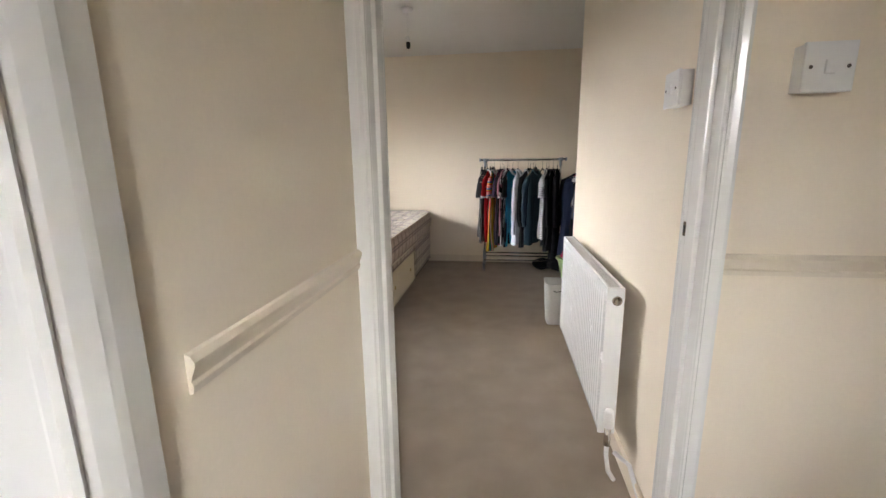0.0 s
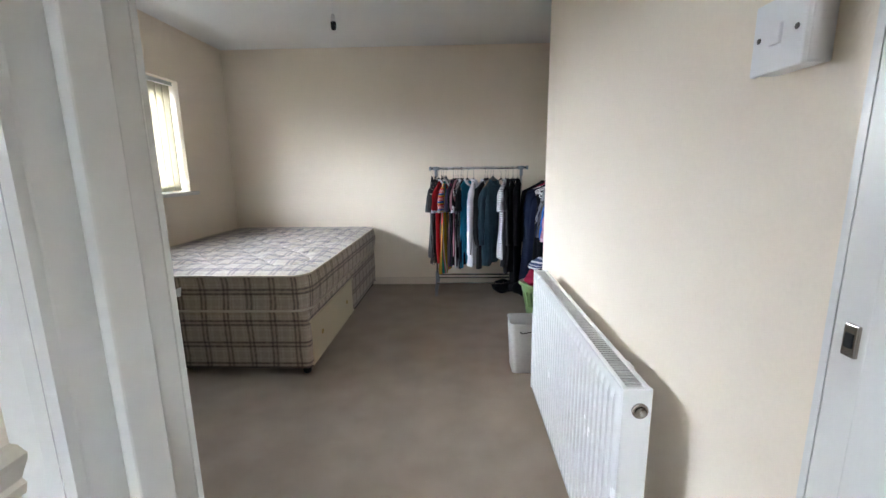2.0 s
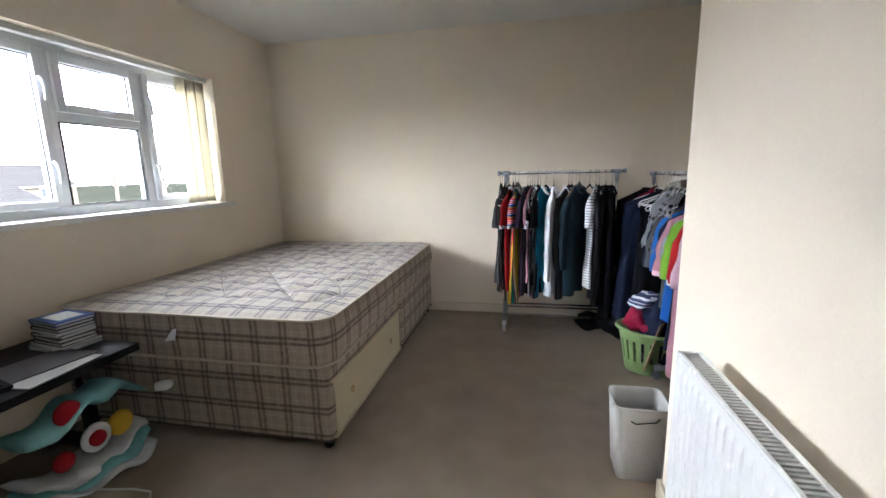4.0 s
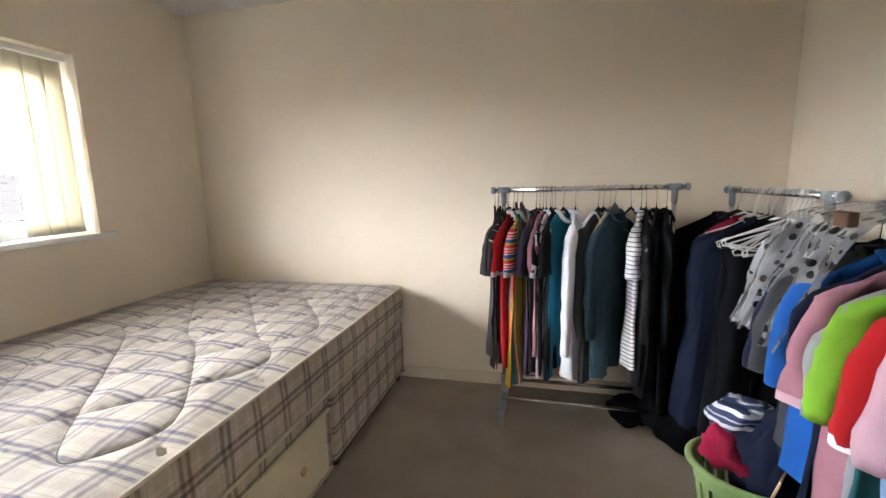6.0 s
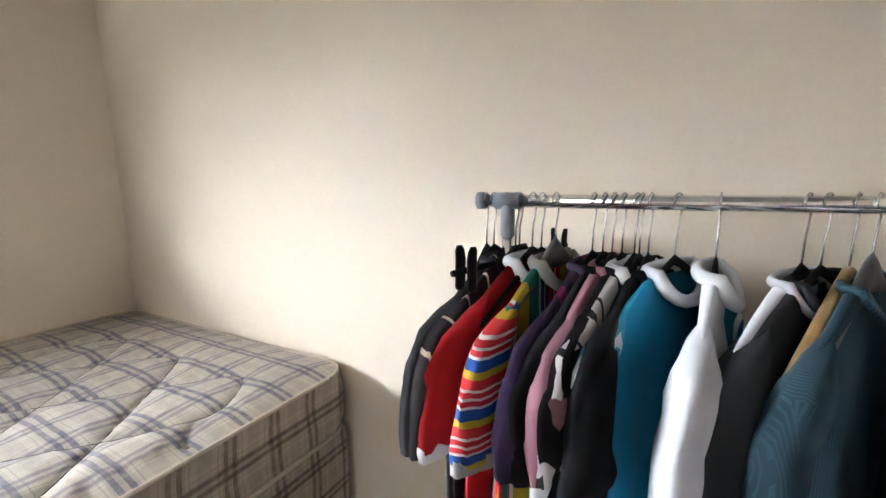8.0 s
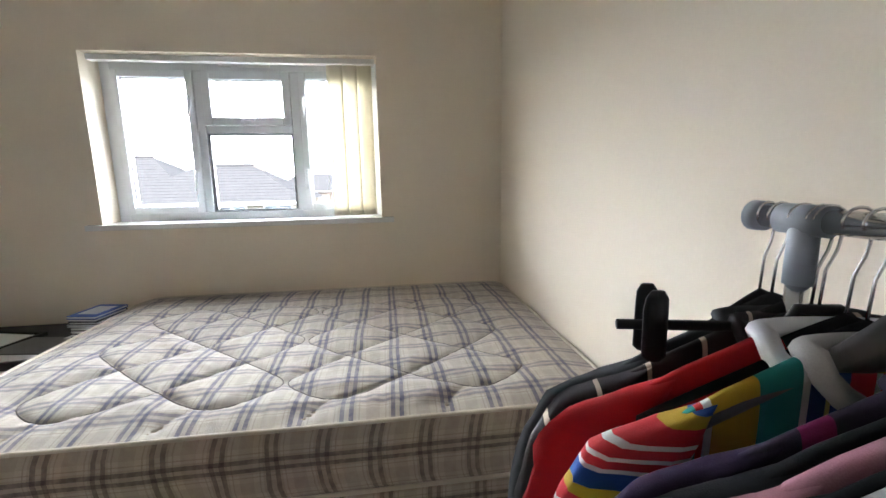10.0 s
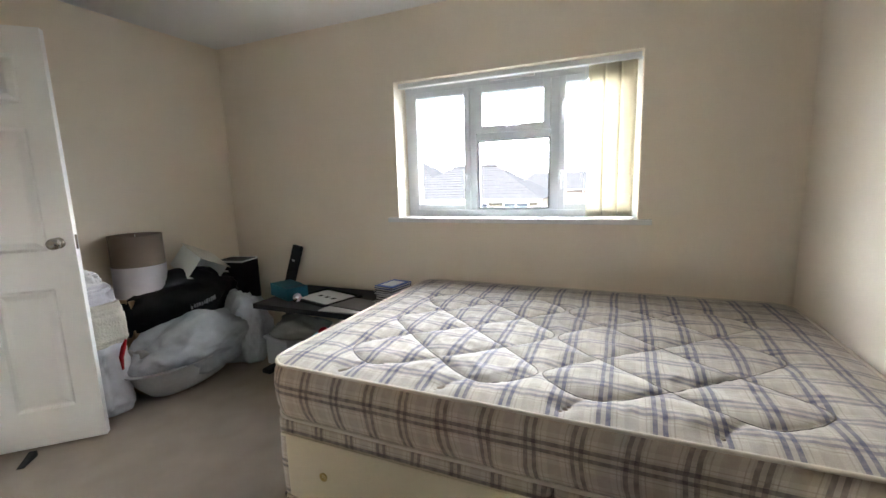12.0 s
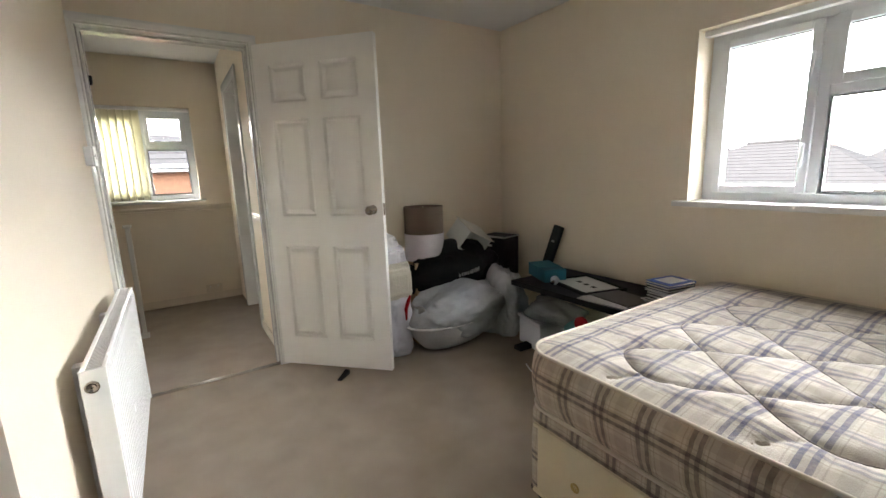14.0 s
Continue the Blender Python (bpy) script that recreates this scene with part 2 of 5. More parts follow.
# ---- structure ----
structure("floor", boxes(((-2.4, -1.3, -0.2), (2.5, 5.3, 0.0))), CARPET)
structure("ceiling", boxes(((-2.4, -1.3, HC), (2.5, 5.3, HC + 0.2))), CEIL)
wall_with_hole("wall_west", (XW - 0.30, YD0, 0), (XW, YN, HC), 0, (WY0, WY1, WZ0, WZ1), WALL)
structure("wall_north", boxes(((XW - 0.3, YN, 0), (XE + 0.2, YN + 0.25, HC))), WALL)
structure("wall_east", boxes(((XE, YR, 0), (XE + 0.2, YN, HC))), WALL)
structure("wall_radiator", boxes(((XR, YD1, 0), (XR + 0.12, YR - 0.12, HC)), ((XR, YR - 0.12, 0), (XE + 0.2, YR, HC))), WALL)
wall_with_hole("wall_door", (XW, YD0, 0), (HXE, YD1, HC), 1, (DX0 - 0.028, DX1 + 0.028, 0, DZ + 0.028), WALL)
wall_with_hole("wall_landing_west", (HX - 0.12, HY, 0), (HX, YD0, HC), 0, (-0.36, 0.375, 0, 2.0), WALL)
wall_with_hole("wall_landing_south", (HX - 1.8, HY - 0.3, 0), (HXE, HY, HC), 1, (0.14, 1.02, 1.035, 1.905), WALL)
structure("wall_landing_east", boxes(((HXE, HY - 0.3, 0), (HXE + 0.12, YD1, HC))), WALL)
structure("wall_side_room", boxes(((HX - 1.9, HY, 0), (HX - 1.8, YD0, HC))), WALL)

# skirting
SK = 0.075
bm = bmesh.new()
for a, b in (((XW, YN - 0.016, 0), (XE, YN, SK)), ((XW, YD1 + 0.016, 0), (XW + 0.016, YN - 0.016, SK)), ((XW, YD1, 0), (DX0 - 0.07, YD1 + 0.016, SK)),
             ((XR - 0.016, YD1 + 0.016, 0), (XR, YR, SK)), ((XE - 0.016, YR + 0.016, 0), (XE, YN - 0.016, SK)), ((XR - 0.016, YR, 0), (XE, YR + 0.016, SK)),
             ((HX, HY, 0), (HXE, HY + 0.016, SK)), ((HX, 0.434, 0), (HX + 0.016, YD0, SK)), ((DX1 + 0.034, YD0 - 0.016, 0), (HXE, YD0, SK))):
    box(bm, a, b, 0.005, 2)
structure("baseboard", bm, CREAMTRIM)


def dado(name, p, q, out):
    """A moulded rail from p to q (at its foot), standing out from the wall along out."""
    prof = [(0, 0), (0.005, 0.002), (0.007, 0.012), (0.004, 0.016), (0.006, 0.022), (0.011, 0.034), (0.012, 0.040), (0.009, 0.044), (0.006, 0.048), (0, 0.050)]
    bm = bmesh.new()
    loft(bm, [[Vector(e) + Vector(out) * d + Vector((0, 0, h)) for d, h in prof] for e in (p, q)])
    structure(name, bm, CREAMTRIM)


dado("trim_dado_west", (HX, 0.49, 0.913), (HX, YD0 - 0.004, 0.913), (1, 0, 0))
dado("trim_dado_door", (DX1 + 0.034, YD0, 0.913), (HXE, YD0, 0.913), (0, -1, 0))
dado("trim_dado_south", (HX, HY, 0.93), (HXE, HY, 0.93), (0, 1, 0))


def casing(name, axis, face, out, u0, u1, top, w=0.06, cut=1.0):
    """Moulded architrave round an opening, on the face of a wall; each leg is a lofted strip. cut: how much of its width the last leg keeps."""
    prof = [(0, 0.0), (0.010, 0.0), (0.014, 0.006), (0.010, 0.012), (0.014, 0.020), (0.018, 0.040), (0.018, 0.052), (0.012, w), (0, w)]
    bm = bmesh.new()

    def at(u, z, d):
        return (u, face + out * d, z) if axis == 1 else (face + out * d, u, z)

    rings = []
    for k in range(4):
        ring = []
        for d, s in prof:
            u = (u0 - s) if k < 2 else (u1 + s * cut)
            z = 0.0 if k in (0, 3) else top + s
            ring.append(at(u, z, d))
        rings.append(ring)
    loft(bm, rings)
    return structure(name, bm, GLOSS)


casing("architrave_landing", 1, YD0, -1, DX0, DX1, DZ, 0.052, 0.60)
casing("architrave_room", 1, YD1, 1, DX0, DX1, DZ, 0.045)
casing("architrave_side_room", 0, HX, 1, -0.332, 0.347, 1.975, 0.085)
lin = boxes(((DX0 - 0.028, YD0, 0), (DX0, YD1, DZ + 0.028)), ((DX1, YD0, 0), (DX1 + 0.028, YD1, DZ + 0.028)), ((DX0, YD0, DZ), (DX1, YD1, DZ + 0.028)),
            ((DX0, YD0 + 0.04, 0), (DX0 + 0.012, YD1 - 0.05, DZ)), ((DX1 - 0.012, YD0 + 0.04, 0), (DX1, YD1 - 0.05, DZ)), ((DX0, YD0 + 0.04, DZ - 0.012), (DX1, YD1 - 0.05, DZ)), bevel=0.003)
structure("door_lining", lin, GLOSS)
lin = boxes(((HX - 0.12, -0.36, 0), (HX, -0.332, 2.0)), ((HX - 0.12, 0.347, 0), (HX, 0.375, 2.0)), ((HX - 0.12, -0.332, 1.972), (HX, 0.347, 2.0)), bevel=0.003)
structure("side_door_lining", lin, GLOSS)
bm = bmesh.new()
for k in range(2):
    tube(bm, [(DX0, YD1 - 0.03 + 0.02 * k, 0.0), (DX1, YD1 - 0.03 + 0.02 * k, 0.0)], 0.008, 8)
structure("threshold_strip", bm, NICKEL, True)
# strike plate on the lining
sp_ = empty("strike_plate", DX1 - 0.001, YD1 - 0.025, 1.0)
tagged(sp_, "small worn metal strike plate let into the white door lining", "strike plate")
part("plate", boxes(((-0.003, -0.008, -0.018), (0.002, 0.008, 0.018)), bevel=0.001), NICKEL, sp_)
# Solid black block in place of the shade inside the latch hole.
part("latch_hole_shade", boxes(((-0.004, -0.004, -0.008), (0.0, 0.005, 0.008))), BLACKM, sp_)


# ---- windows ----
def window(name, along, face, depth, u0, u1, z0, z1, muls, vents, label):
    """A plastic window in an opening. along: axis of its width. face: inner face of its frame; depth goes outward (signed).
    muls: [(centre, half)] of mullions. vents: bays as (u0, u1, z0, z1, sash)."""
    w = empty(name)
    tagged(w, label, "window")

    def bx(ua, ub, za, zb, d0, d1):
        lo, hi = sorted((face + d0 * depth, face + d1 * depth))
        return ((ua, lo, za), (ub, hi, zb)) if along == 0 else ((lo, ua, za), (hi, ub, zb))

    e = 0.055
    part("window_frame", boxes(bx(u0, u0 + e, z0, z1, 0, 1), bx(u1 - e, u1, z0, z1, 0, 1), bx(u0 + e, u1 - e, z1 - e, z1, 0, 1), bx(u0 + e, u1 - e, z0, z0 + e, 0, 1), bevel=0.006), UPVC, w)
    for c, h in muls:
        part("mullion", boxes(bx(c - h, c + h, z0 + e, z1 - e, 0.02, 1), bevel=0.006), UPVC, w)
    for ua, ub, za, zb, s in vents:
        d0 = -0.22 if s else 0.3
        k = s or 0.012
        fr = part("sash", boxes(bx(ua, ua + k, za, zb, d0, 0.8), bx(ub - k, ub, za, zb, d0, 0.8), bx(ua + k, ub - k, zb - k, zb, d0, 0.8), bx(ua + k, ub - k, za, za + k, d0, 0.8), bevel=0.005), UPVC, w)
        g = k - 0.003
        part("seal", boxes(bx(ua + g, ua + k + 0.0015, za + g, zb - g, 0.1, 0.3), bx(ub - k - 0.0015, ub - g, za + g, zb - g, 0.1, 0.3), bx(ua + k, ub - k, zb - k - 0.0015, zb - g, 0.1, 0.3), bx(ua + k, ub - k, za + g, za + k + 0.0015, 0.1, 0.3)), BLACKPL, fr)
        p = part("pane", boxes(bx(ua + k, ub - k, za + k, zb - k, 0.45, 0.52)), GLASS, w)
        p.visible_shadow = False
    return w


FX = XW - 0.155
wf = window("window_1", 1, FX, -0.065, WY0, WY1, WZ0, WZ1, [(3.282, 0.022), (3.805, 0.025)],
            [(WY0 + 0.055, 3.26, WZ0 + 0.055, WZ1 - 0.055, 0.038), (3.304, 3.78, 1.555, WZ1 - 0.055, 0.045), (3.304, 3.78, WZ0 + 0.055, 1.515, 0), (3.83, WY1 - 0.055, WZ0 + 0.055, WZ1 - 0.055, 0.038)],
            "white plastic casement window set deep in the bedroom wall")
part("transom", boxes(((FX - 0.065, 3.304, 1.512), (FX - 0.002, 3.78, 1.557)), bevel=0.005), UPVC, wf)
for y, z, s in ((3.235, 1.25, 1), (3.235, 1.66, 1), (3.85, 1.25, -1), (3.85, 1.66, -1)):
    h = part("window_handle", tube(bmesh.new(), [(FX + 0.018, y, z + 0.05), (FX + 0.035, y + 0.004 * s, z + 0.03), (FX + 0.042, y + 0.006 * s, z - 0.01), (FX + 0.040, y, z - 0.06)], [0.009, 0.010, 0.009, 0.007]), UPVC, wf, "white plastic window handle", True)
part("vent_handle", tube(bmesh.new(), [(FX + 0.018, 3.51, 1.585), (FX + 0.038, 3.53, 1.585), (FX + 0.040, 3.59, 1.582)], 0.008), UPVC, wf, "", True)
part("trickle_vent", boxes(((FX - 0.004, 3.40, 1.872), (FX + 0.016, 3.68, 1.892)), bevel=0.003), WHITEPL, wf)
# board and reveal edge
structure("window_sill", boxes(((XW - 0.155, WY0, WZ0 - 0.001), (XW, WY1, WZ0 + 0.012)), ((XW + 0.0005, WY0 - 0.07, WZ0 - 0.018), (XW + 0.035, WY1 + 0.07, WZ0 + 0.012)), bevel=0.004), GLOSS)


def blind(name, along, face, u0, u1, z1, slats, drop, mtl, label, w=0.089):
    """A vertical blind drawn to one side: head rail, tilted louvres, bottom weights."""
    b = empty(name)
    tagged(b, label, "vertical blind")

    def P(u, d, z):
        return (u, face + d, z) if along == 0 else (face + d, u, z)

    lo, hi = P(u0, 0, z1 - 0.03), P(u1, 0.045, z1)
    part("head_rail", boxes((tuple(map(min, lo, hi)), tuple(map(max, lo, hi))), bevel=0.004), WHITEPL, b)
    for i, (c, ang) in enumerate(slats):
        bm = bmesh.new()
        rings = []
        for z in np.linspace(z1 - 0.032, drop, 9):
            ring = []
            for s in (-1, -0.5, 0, 0.5, 1):
                du, dd = s * w / 2 * math.cos(radians(ang)), s * w / 2 * math.sin(radians(ang))
                ring.append(P(c + du, 0.022 + dd + 0.004 * (1 - s * s), z))
            rings.append(ring)
        loft(bm, rings, False, False)
        sl = part("louvre", bm, mtl, b, smooth=True)
        so = sl.modifiers.new("thick", "SOLIDIFY")
        so.thickness = 0.0012
        bm = bmesh.new()
        du, dd = w / 2 * math.cos(radians(ang)), w / 2 * math.sin(radians(ang))
        rings = []
        for s in (-1, 1):
            c0 = Vector(P(c + du * s, 0.022 + dd * s, drop))
            rings.append([c0 + Vector(P(0, 0, 0)) * 0 + Vector((a, a, z)) for a, z in ((-0.0015, 0), (0.0015, 0), (0.0015, 0.03), (-0.0015, 0.03))])
        loft(bm, rings)
        part("weight", bm, GREYTAPE, sl)
    ch = bmesh.new()
    tube(ch, [P(slats[0][0] - 0.06, 0.03, z) for z in (z1 - 0.03, drop + 0.1)], 0.0015, 6)
    part("chain", ch, WHITEPL, b)
    return b


blind("bedroom_blind", 1, XW - 0.085, WY0 + 0.01, WY1 - 0.01, WZ1 - 0.004, [(4.043 + 0.080 * i, 7 + 2 * math.sin(i * 2.1)) for i in range(3)], WZ0 + 0.022, BLIND,
      "cream fabric vertical blind drawn to one side of the bedroom window")

w2 = window("window_2", 0, HY - 0.12, -0.065, 0.14, 1.02, 1.035, 1.905, [],
            [(0.195, 0.53, 1.56, 1.85, 0.04), (0.195, 0.53, 1.09, 1.525, 0), (0.58, 0.965, 1.09, 1.85, 0.04)], "white plastic window of the landing with a small top light")
part("mullion", boxes(((0.53, HY - 0.185, 1.09), (0.58, HY - 0.12, 1.85)), bevel=0.004), UPVC, w2)
part("transom", boxes(((0.195, HY - 0.185, 1.525), (0.53, HY - 0.12, 1.56)), bevel=0.004), UPVC, w2)
structure("landing_sill", boxes(((0.10, HY - 0.12, 1.015), (1.06, HY + 0.03, 1.037)), bevel=0.004), GLOSS)
blind("landing_blind", 0, HY - 0.06, 0.15, 1.01, 1.90, [(0.58 + 0.055 * i, -40) for i in range(8)], 1.055, BLINDY, "yellow-green fabric vertical blind half drawn over the landing window")


# ---- doors ----
def panel_door(name, w, h, label):
    """A moulded six panel door, hinged at its origin, its width along x and its thickness along -y."""
    d = empty(name)
    tagged(d, label, "door")
    t = 0.040
    bm = bmesh.new()
    cols = [(0.105, w / 2 - 0.045), (w / 2 + 0.045, w - 0.105)]
    rows = [(0.20, 0.80), (0.985, 1.555), (1.655, 1.865)]
    xs = [0] + [v for c in cols for v in c] + [w]
    zs = [0.012] + [v for r in rows for v in r] + [h]
    for side, y in ((1, 0.0), (-1, -t)):
        for i in range(5):
            for j in range(7):
                x0, x1, z0, z1 = xs[i], xs[i + 1], zs[j], zs[j + 1]
                if i % 2 == 1 and j % 2 == 1:
                    prev = None
                    for inset, dep in ((0, 0), (0.006, 0.007), (0.012, 0.013), (0.020, 0.013), (0.038, 0.003), (0.044, 0.001)):
                        ring = [bm.verts.new((x, y - side * dep, z)) for x, z in ((x0 + inset, z0 + inset), (x1 - inset, z0 + inset), (x1 - inset, z1 - inset), (x0 + inset, z1 - inset))]
                        if prev:
                            for k in range(4):
                                bm.faces.new((prev[k], prev[(k + 1) % 4], ring[(k + 1) % 4], ring[k]))
                        prev = ring
                    bm.faces.new(prev)
                else:
                    bm.faces.new([bm.verts.new(p) for p in ((x0, y, z0), (x1, y, z0), (x1, y, z1), (x0, y, z1))])
    for a, b in (((0, 0.012), (w, 0.012)), ((w, 0.012), (w, h)), ((w, h), (0, h)), ((0, h), (0, 0.012))):
        bm.faces.new([bm.verts.new(p) for p in ((a[0], 0, a[1]), (b[0], 0, b[1]), (b[0], -t, b[1]), (a[0], -t, a[1]))])
    bmesh.ops.remove_doubles(bm, verts=bm.verts[:], dist=1e-5)
    part("leaf", bm, DOORM, d)
    for s, y in ((1, 0.0), (-1, -t)):
        prof = [(0.0, 0.0), (0.026, 0.0), (0.027, 0.004), (0.022, 0.007), (0.011, 0.009), (0.009, 0.028), (0.014, 0.034), (0.024, 0.040), (0.0275, 0.050), (0.0265, 0.060), (0.020, 0.067), (0.008, 0.070), (0.0, 0.0702)]
        bm = bmesh.new()
        rings = [[(w - 0.06 + max(r, 1e-4) * math.cos(k * math.tau / 24), y + s * q, 1.02 + max(r, 1e-4) * math.sin(k * math.tau / 24)) for k in range(24)] for r, q in prof]
        loft(bm, rings)
        part("knob", bm, NICKEL, d, "brushed nickel round door knob", True)
    part("latch_plate", boxes(((w, -0.031, 0.985), (w + 0.001, -0.009, 1.055))), NICKEL, d)
    for z in (0.22, 1.0, 1.76):
        part("hinge", tube(bmesh.new(), [(-0.005, 0.006, z), (-0.005, 0.006, z + 0.09)], 0.006), NICKEL, d, smooth=True)
    return d


door = panel_door("door_1", 0.762, 1.985, "open white six-panel bedroom door with a round metal knob")
door.matrix_world = pose(-0.130, 1.206, 0, 0, 0, 134.2)
wd = empty("door_wedge", -0.40, 1.62, 0, 40)
tagged(wd, "small black rubber wedge lying under the open bedroom door", "door wedge")
bm = bmesh.new()
loft(bm, [[(0, -0.016, 0), (0, 0.016, 0), (0, 0.016, 0.026), (0, -0.016, 0.026)], [(0.05, -0.015, 0), (0.05, 0.015, 0), (0.05, 0.015, 0.014), (0.05, -0.015, 0.014)], [(0.10, -0.014, 0), (0.10, 0.014, 0), (0.10, 0.014, 0.004), (0.10, -0.014, 0.004)]])
part("wedge_body", bm, BLACKPL, wd)


# ---- radiator ----
def radiator(x, xw, y0, y1, z0, z1):
    """A panel radiator whose front face is at x, before the wall face xw."""
    r = empty("radiator", (x + xw) / 2, (y0 + y1) / 2, 0)
    tagged(r, "white steel panel radiator with slotted top grille on the cream wall", "radiator")
    o = Vector((-(x + xw) / 2, -(y0 + y1) / 2, 0))
    back = x + 0.062
    bm = bmesh.new()
    n = int((y1 - y0 - 0.06) / 0.0333)
    ys, xs = [y0 + 0.012], [x + 0.004]
    p = (y1 - y0 - 0.06) / n
    for i in range(n):
        c = y0 + 0.03 + i * p
        for f, d in ((0.0, 0.004), (0.30, 0.004), (0.42, 0.0), (0.88, 0.0), (1.0, 0.004)):
            ys.append(c + f * p)
            xs.append(x + d)
    ys.append(y1 - 0.012)
    xs.append(x + 0.004)
    rings = []
    for z, pull in ((z0, 0.016), (z0 + 0.004, 0.008), (z0 + 0.025, 0.004), (z0 + 0.045, 0), (z1 - 0.045, 0), (z1 - 0.025, 0.004), (z1 - 0.004, 0.006), (z1, 0.014)):
        rings.append([Vector((x + pull if pull else xx, yy, z)) + o for xx, yy in zip(xs, ys)])
    loft(bm, rings, False, False)
    fp = part("front_panel", bm, RADM, r)
    sol = fp.modifiers.new("thick", "SOLIDIFY")
    sol.thickness, sol.offset = 0.002, 0
    part("back_panel", boxes((Vector((back - 0.012, y0 + 0.01, z0)) + o, Vector((back, y1 - 0.01, z1)) + o), bevel=0.003), RADM, r)
    for y, s in ((y0, 1), (y1, -1)):
        a, b = sorted((y, y + s * 0.012))
        part("end_cap", boxes((Vector((x + 0.002, a, z0 + 0.004)) + o, Vector((back + 0.002, b, z1 + 0.003)) + o), bevel=0.003), RADM, r)
        bm = bmesh.new()
        yy = y - s * 0.001
        rings = [[Vector((x + 0.038 + q * math.cos(k * math.tau / 20), yy - s * d, z1 - 0.045 + q * math.sin(k * math.tau / 20))) + o for k in range(20)] for q, d in ((0.017, 0), (0.017, 0.004), (0.012, 0.005), (0.011, 0.001))]
        loft(bm, rings)
        part("blanking_plug", bm, NICKEL, r, "round metal blanking plug", True)
    bm = bmesh.new()
    box(bm, Vector((x + 0.004, y0 + 0.012, z1 - 0.006)) + o, Vector((x + 0.014, y1 - 0.012, z1 + 0.002)) + o, 0.002)
    box(bm, Vector((back - 0.012, y0 + 0.012, z1 - 0.006)) + o, Vector((back, y1 - 0.012, z1 + 0.002)) + o, 0.002)
    box(bm, Vector((x + 0.014, y0 + 0.012, z1 - 0.014)) + o, Vector((back - 0.012, y1 - 0.012, z1 - 0.012)) + o)
    part("top_tray", bm, RADM, r)
    m = int((y1 - y0) / 0.0125)
    bm = bmesh.new()
    for i in range(m):
        y = y0 + 0.016 + i * 0.0125
        if y < y1 - 0.02:
            box(bm, Vector((x + 0.013, y, z1 - 0.008)) + o, Vector((back - 0.011, y + 0.0065, z1)) + o)
    part("grille", bm, GRILLE, r, "slotted grey top grille")
    bm = bmesh.new()
    tube(bm, [Vector((x + 0.03, y0 - 0.012, z0 + 0.045)) + o, Vector((x + 0.03, y0 - 0.035, z0 + 0.045)) + o], 0.010)
    tube(bm, [Vector((x + 0.03, y0 - 0.035, z0 + 0.055)) + o, Vector((x + 0.03, y0 - 0.035, z0 - 0.02)) + o], 0.012)
    part("valve_body", bm, CHROME, r, "chrome radiator valve", True)
    bm = bmesh.new()
    lathe(bm, [(0.0001, 0), (0.016, 0.0), (0.019, 0.01), (0.019, 0.03), (0.016, 0.06), (0.014, 0.068), (0.0001, 0.07)], 14, Vector((x + 0.03, y0 - 0.035, z0 + 0.055)) + o)
    part("valve_cap", bm, WHITEPL, r, "white plastic valve cap", True)
    bm = bmesh.new()
    tube(bm, [Vector((x + 0.03, y0 - 0.035, z0 - 0.02)) + o, Vector((x + 0.03, y0 - 0.035, z0 - 0.06)) + o, Vector((x + 0.04, y0 - 0.04, 0.03)) + o, Vector((x + 0.06, y0 - 0.05, 0.0)) + o], 0.0085, 10)
    tube(bm, [Vector((x + 0.05, y0 - 0.06, z0 - 0.03)) + o, Vector((xw - 0.01, y0 - 0.07, z0 - 0.07)) + o, Vector((xw - 0.012, y0 - 0.20, z0 - 0.10)) + o], 0.0085, 10)
    part("pipe", bm, WHITEPL, r, smooth=True)
    for y in (y0 + 0.22, y1 - 0.22):
        part("bracket", boxes((Vector((back, y - 0.02, z0 + 0.05)) + o, Vector((xw - 0.001, y + 0.02, z1 - 0.05)) + o)), RADM, r)
    return r


radiator(0.597, XR, 1.572, 2.61, 0.155, 0.729)


def switch(name, place, rz, label, cord=False):
    """A surface switch: box and plate stand out along local -y."""
    s = empty(name, *place, rz)
    tagged(s, label, "light switch")
    part("back_box", boxes(((-0.044, -0.030, -0.044), (0.044, 0.0, 0.044)), bevel=0.003), WHITEPL, s)
    part("face_plate", boxes(((-0.046, -0.038, -0.046), (0.046, -0.0305, 0.046)), bevel=0.0025), WHITEPL, s)
    part("rocker", boxes(((-0.009, -0.0425, -0.013), (0.009, -0.038, 0.013)), bevel=0.0015), WHITEPL, s)
    for x in (-0.033, 0.033):
        bm = bmesh.new()
        rings = [[(x + q * math.cos(k * math.tau / 10), -0.0383 - d, q * math.sin(k * math.tau / 10)) for k in range(10)] for q, d in ((0.0038, 0), (0.0038, 0.0008), (0.001, 0.0012))]
        loft(bm, rings)
        part("screw", bm, mat("dark_screw", (0.10, 0.09, 0.08), 0.4, 0.8), s)
    return s


switch("bedroom_switch", (XR, 1.362, 1.353), -90, "white square light switch on the bedroom wall beside the door")
switch("landing_switch", (0.842, YD0, 1.340), 0, "white square light switch on the landing wall beside the door")

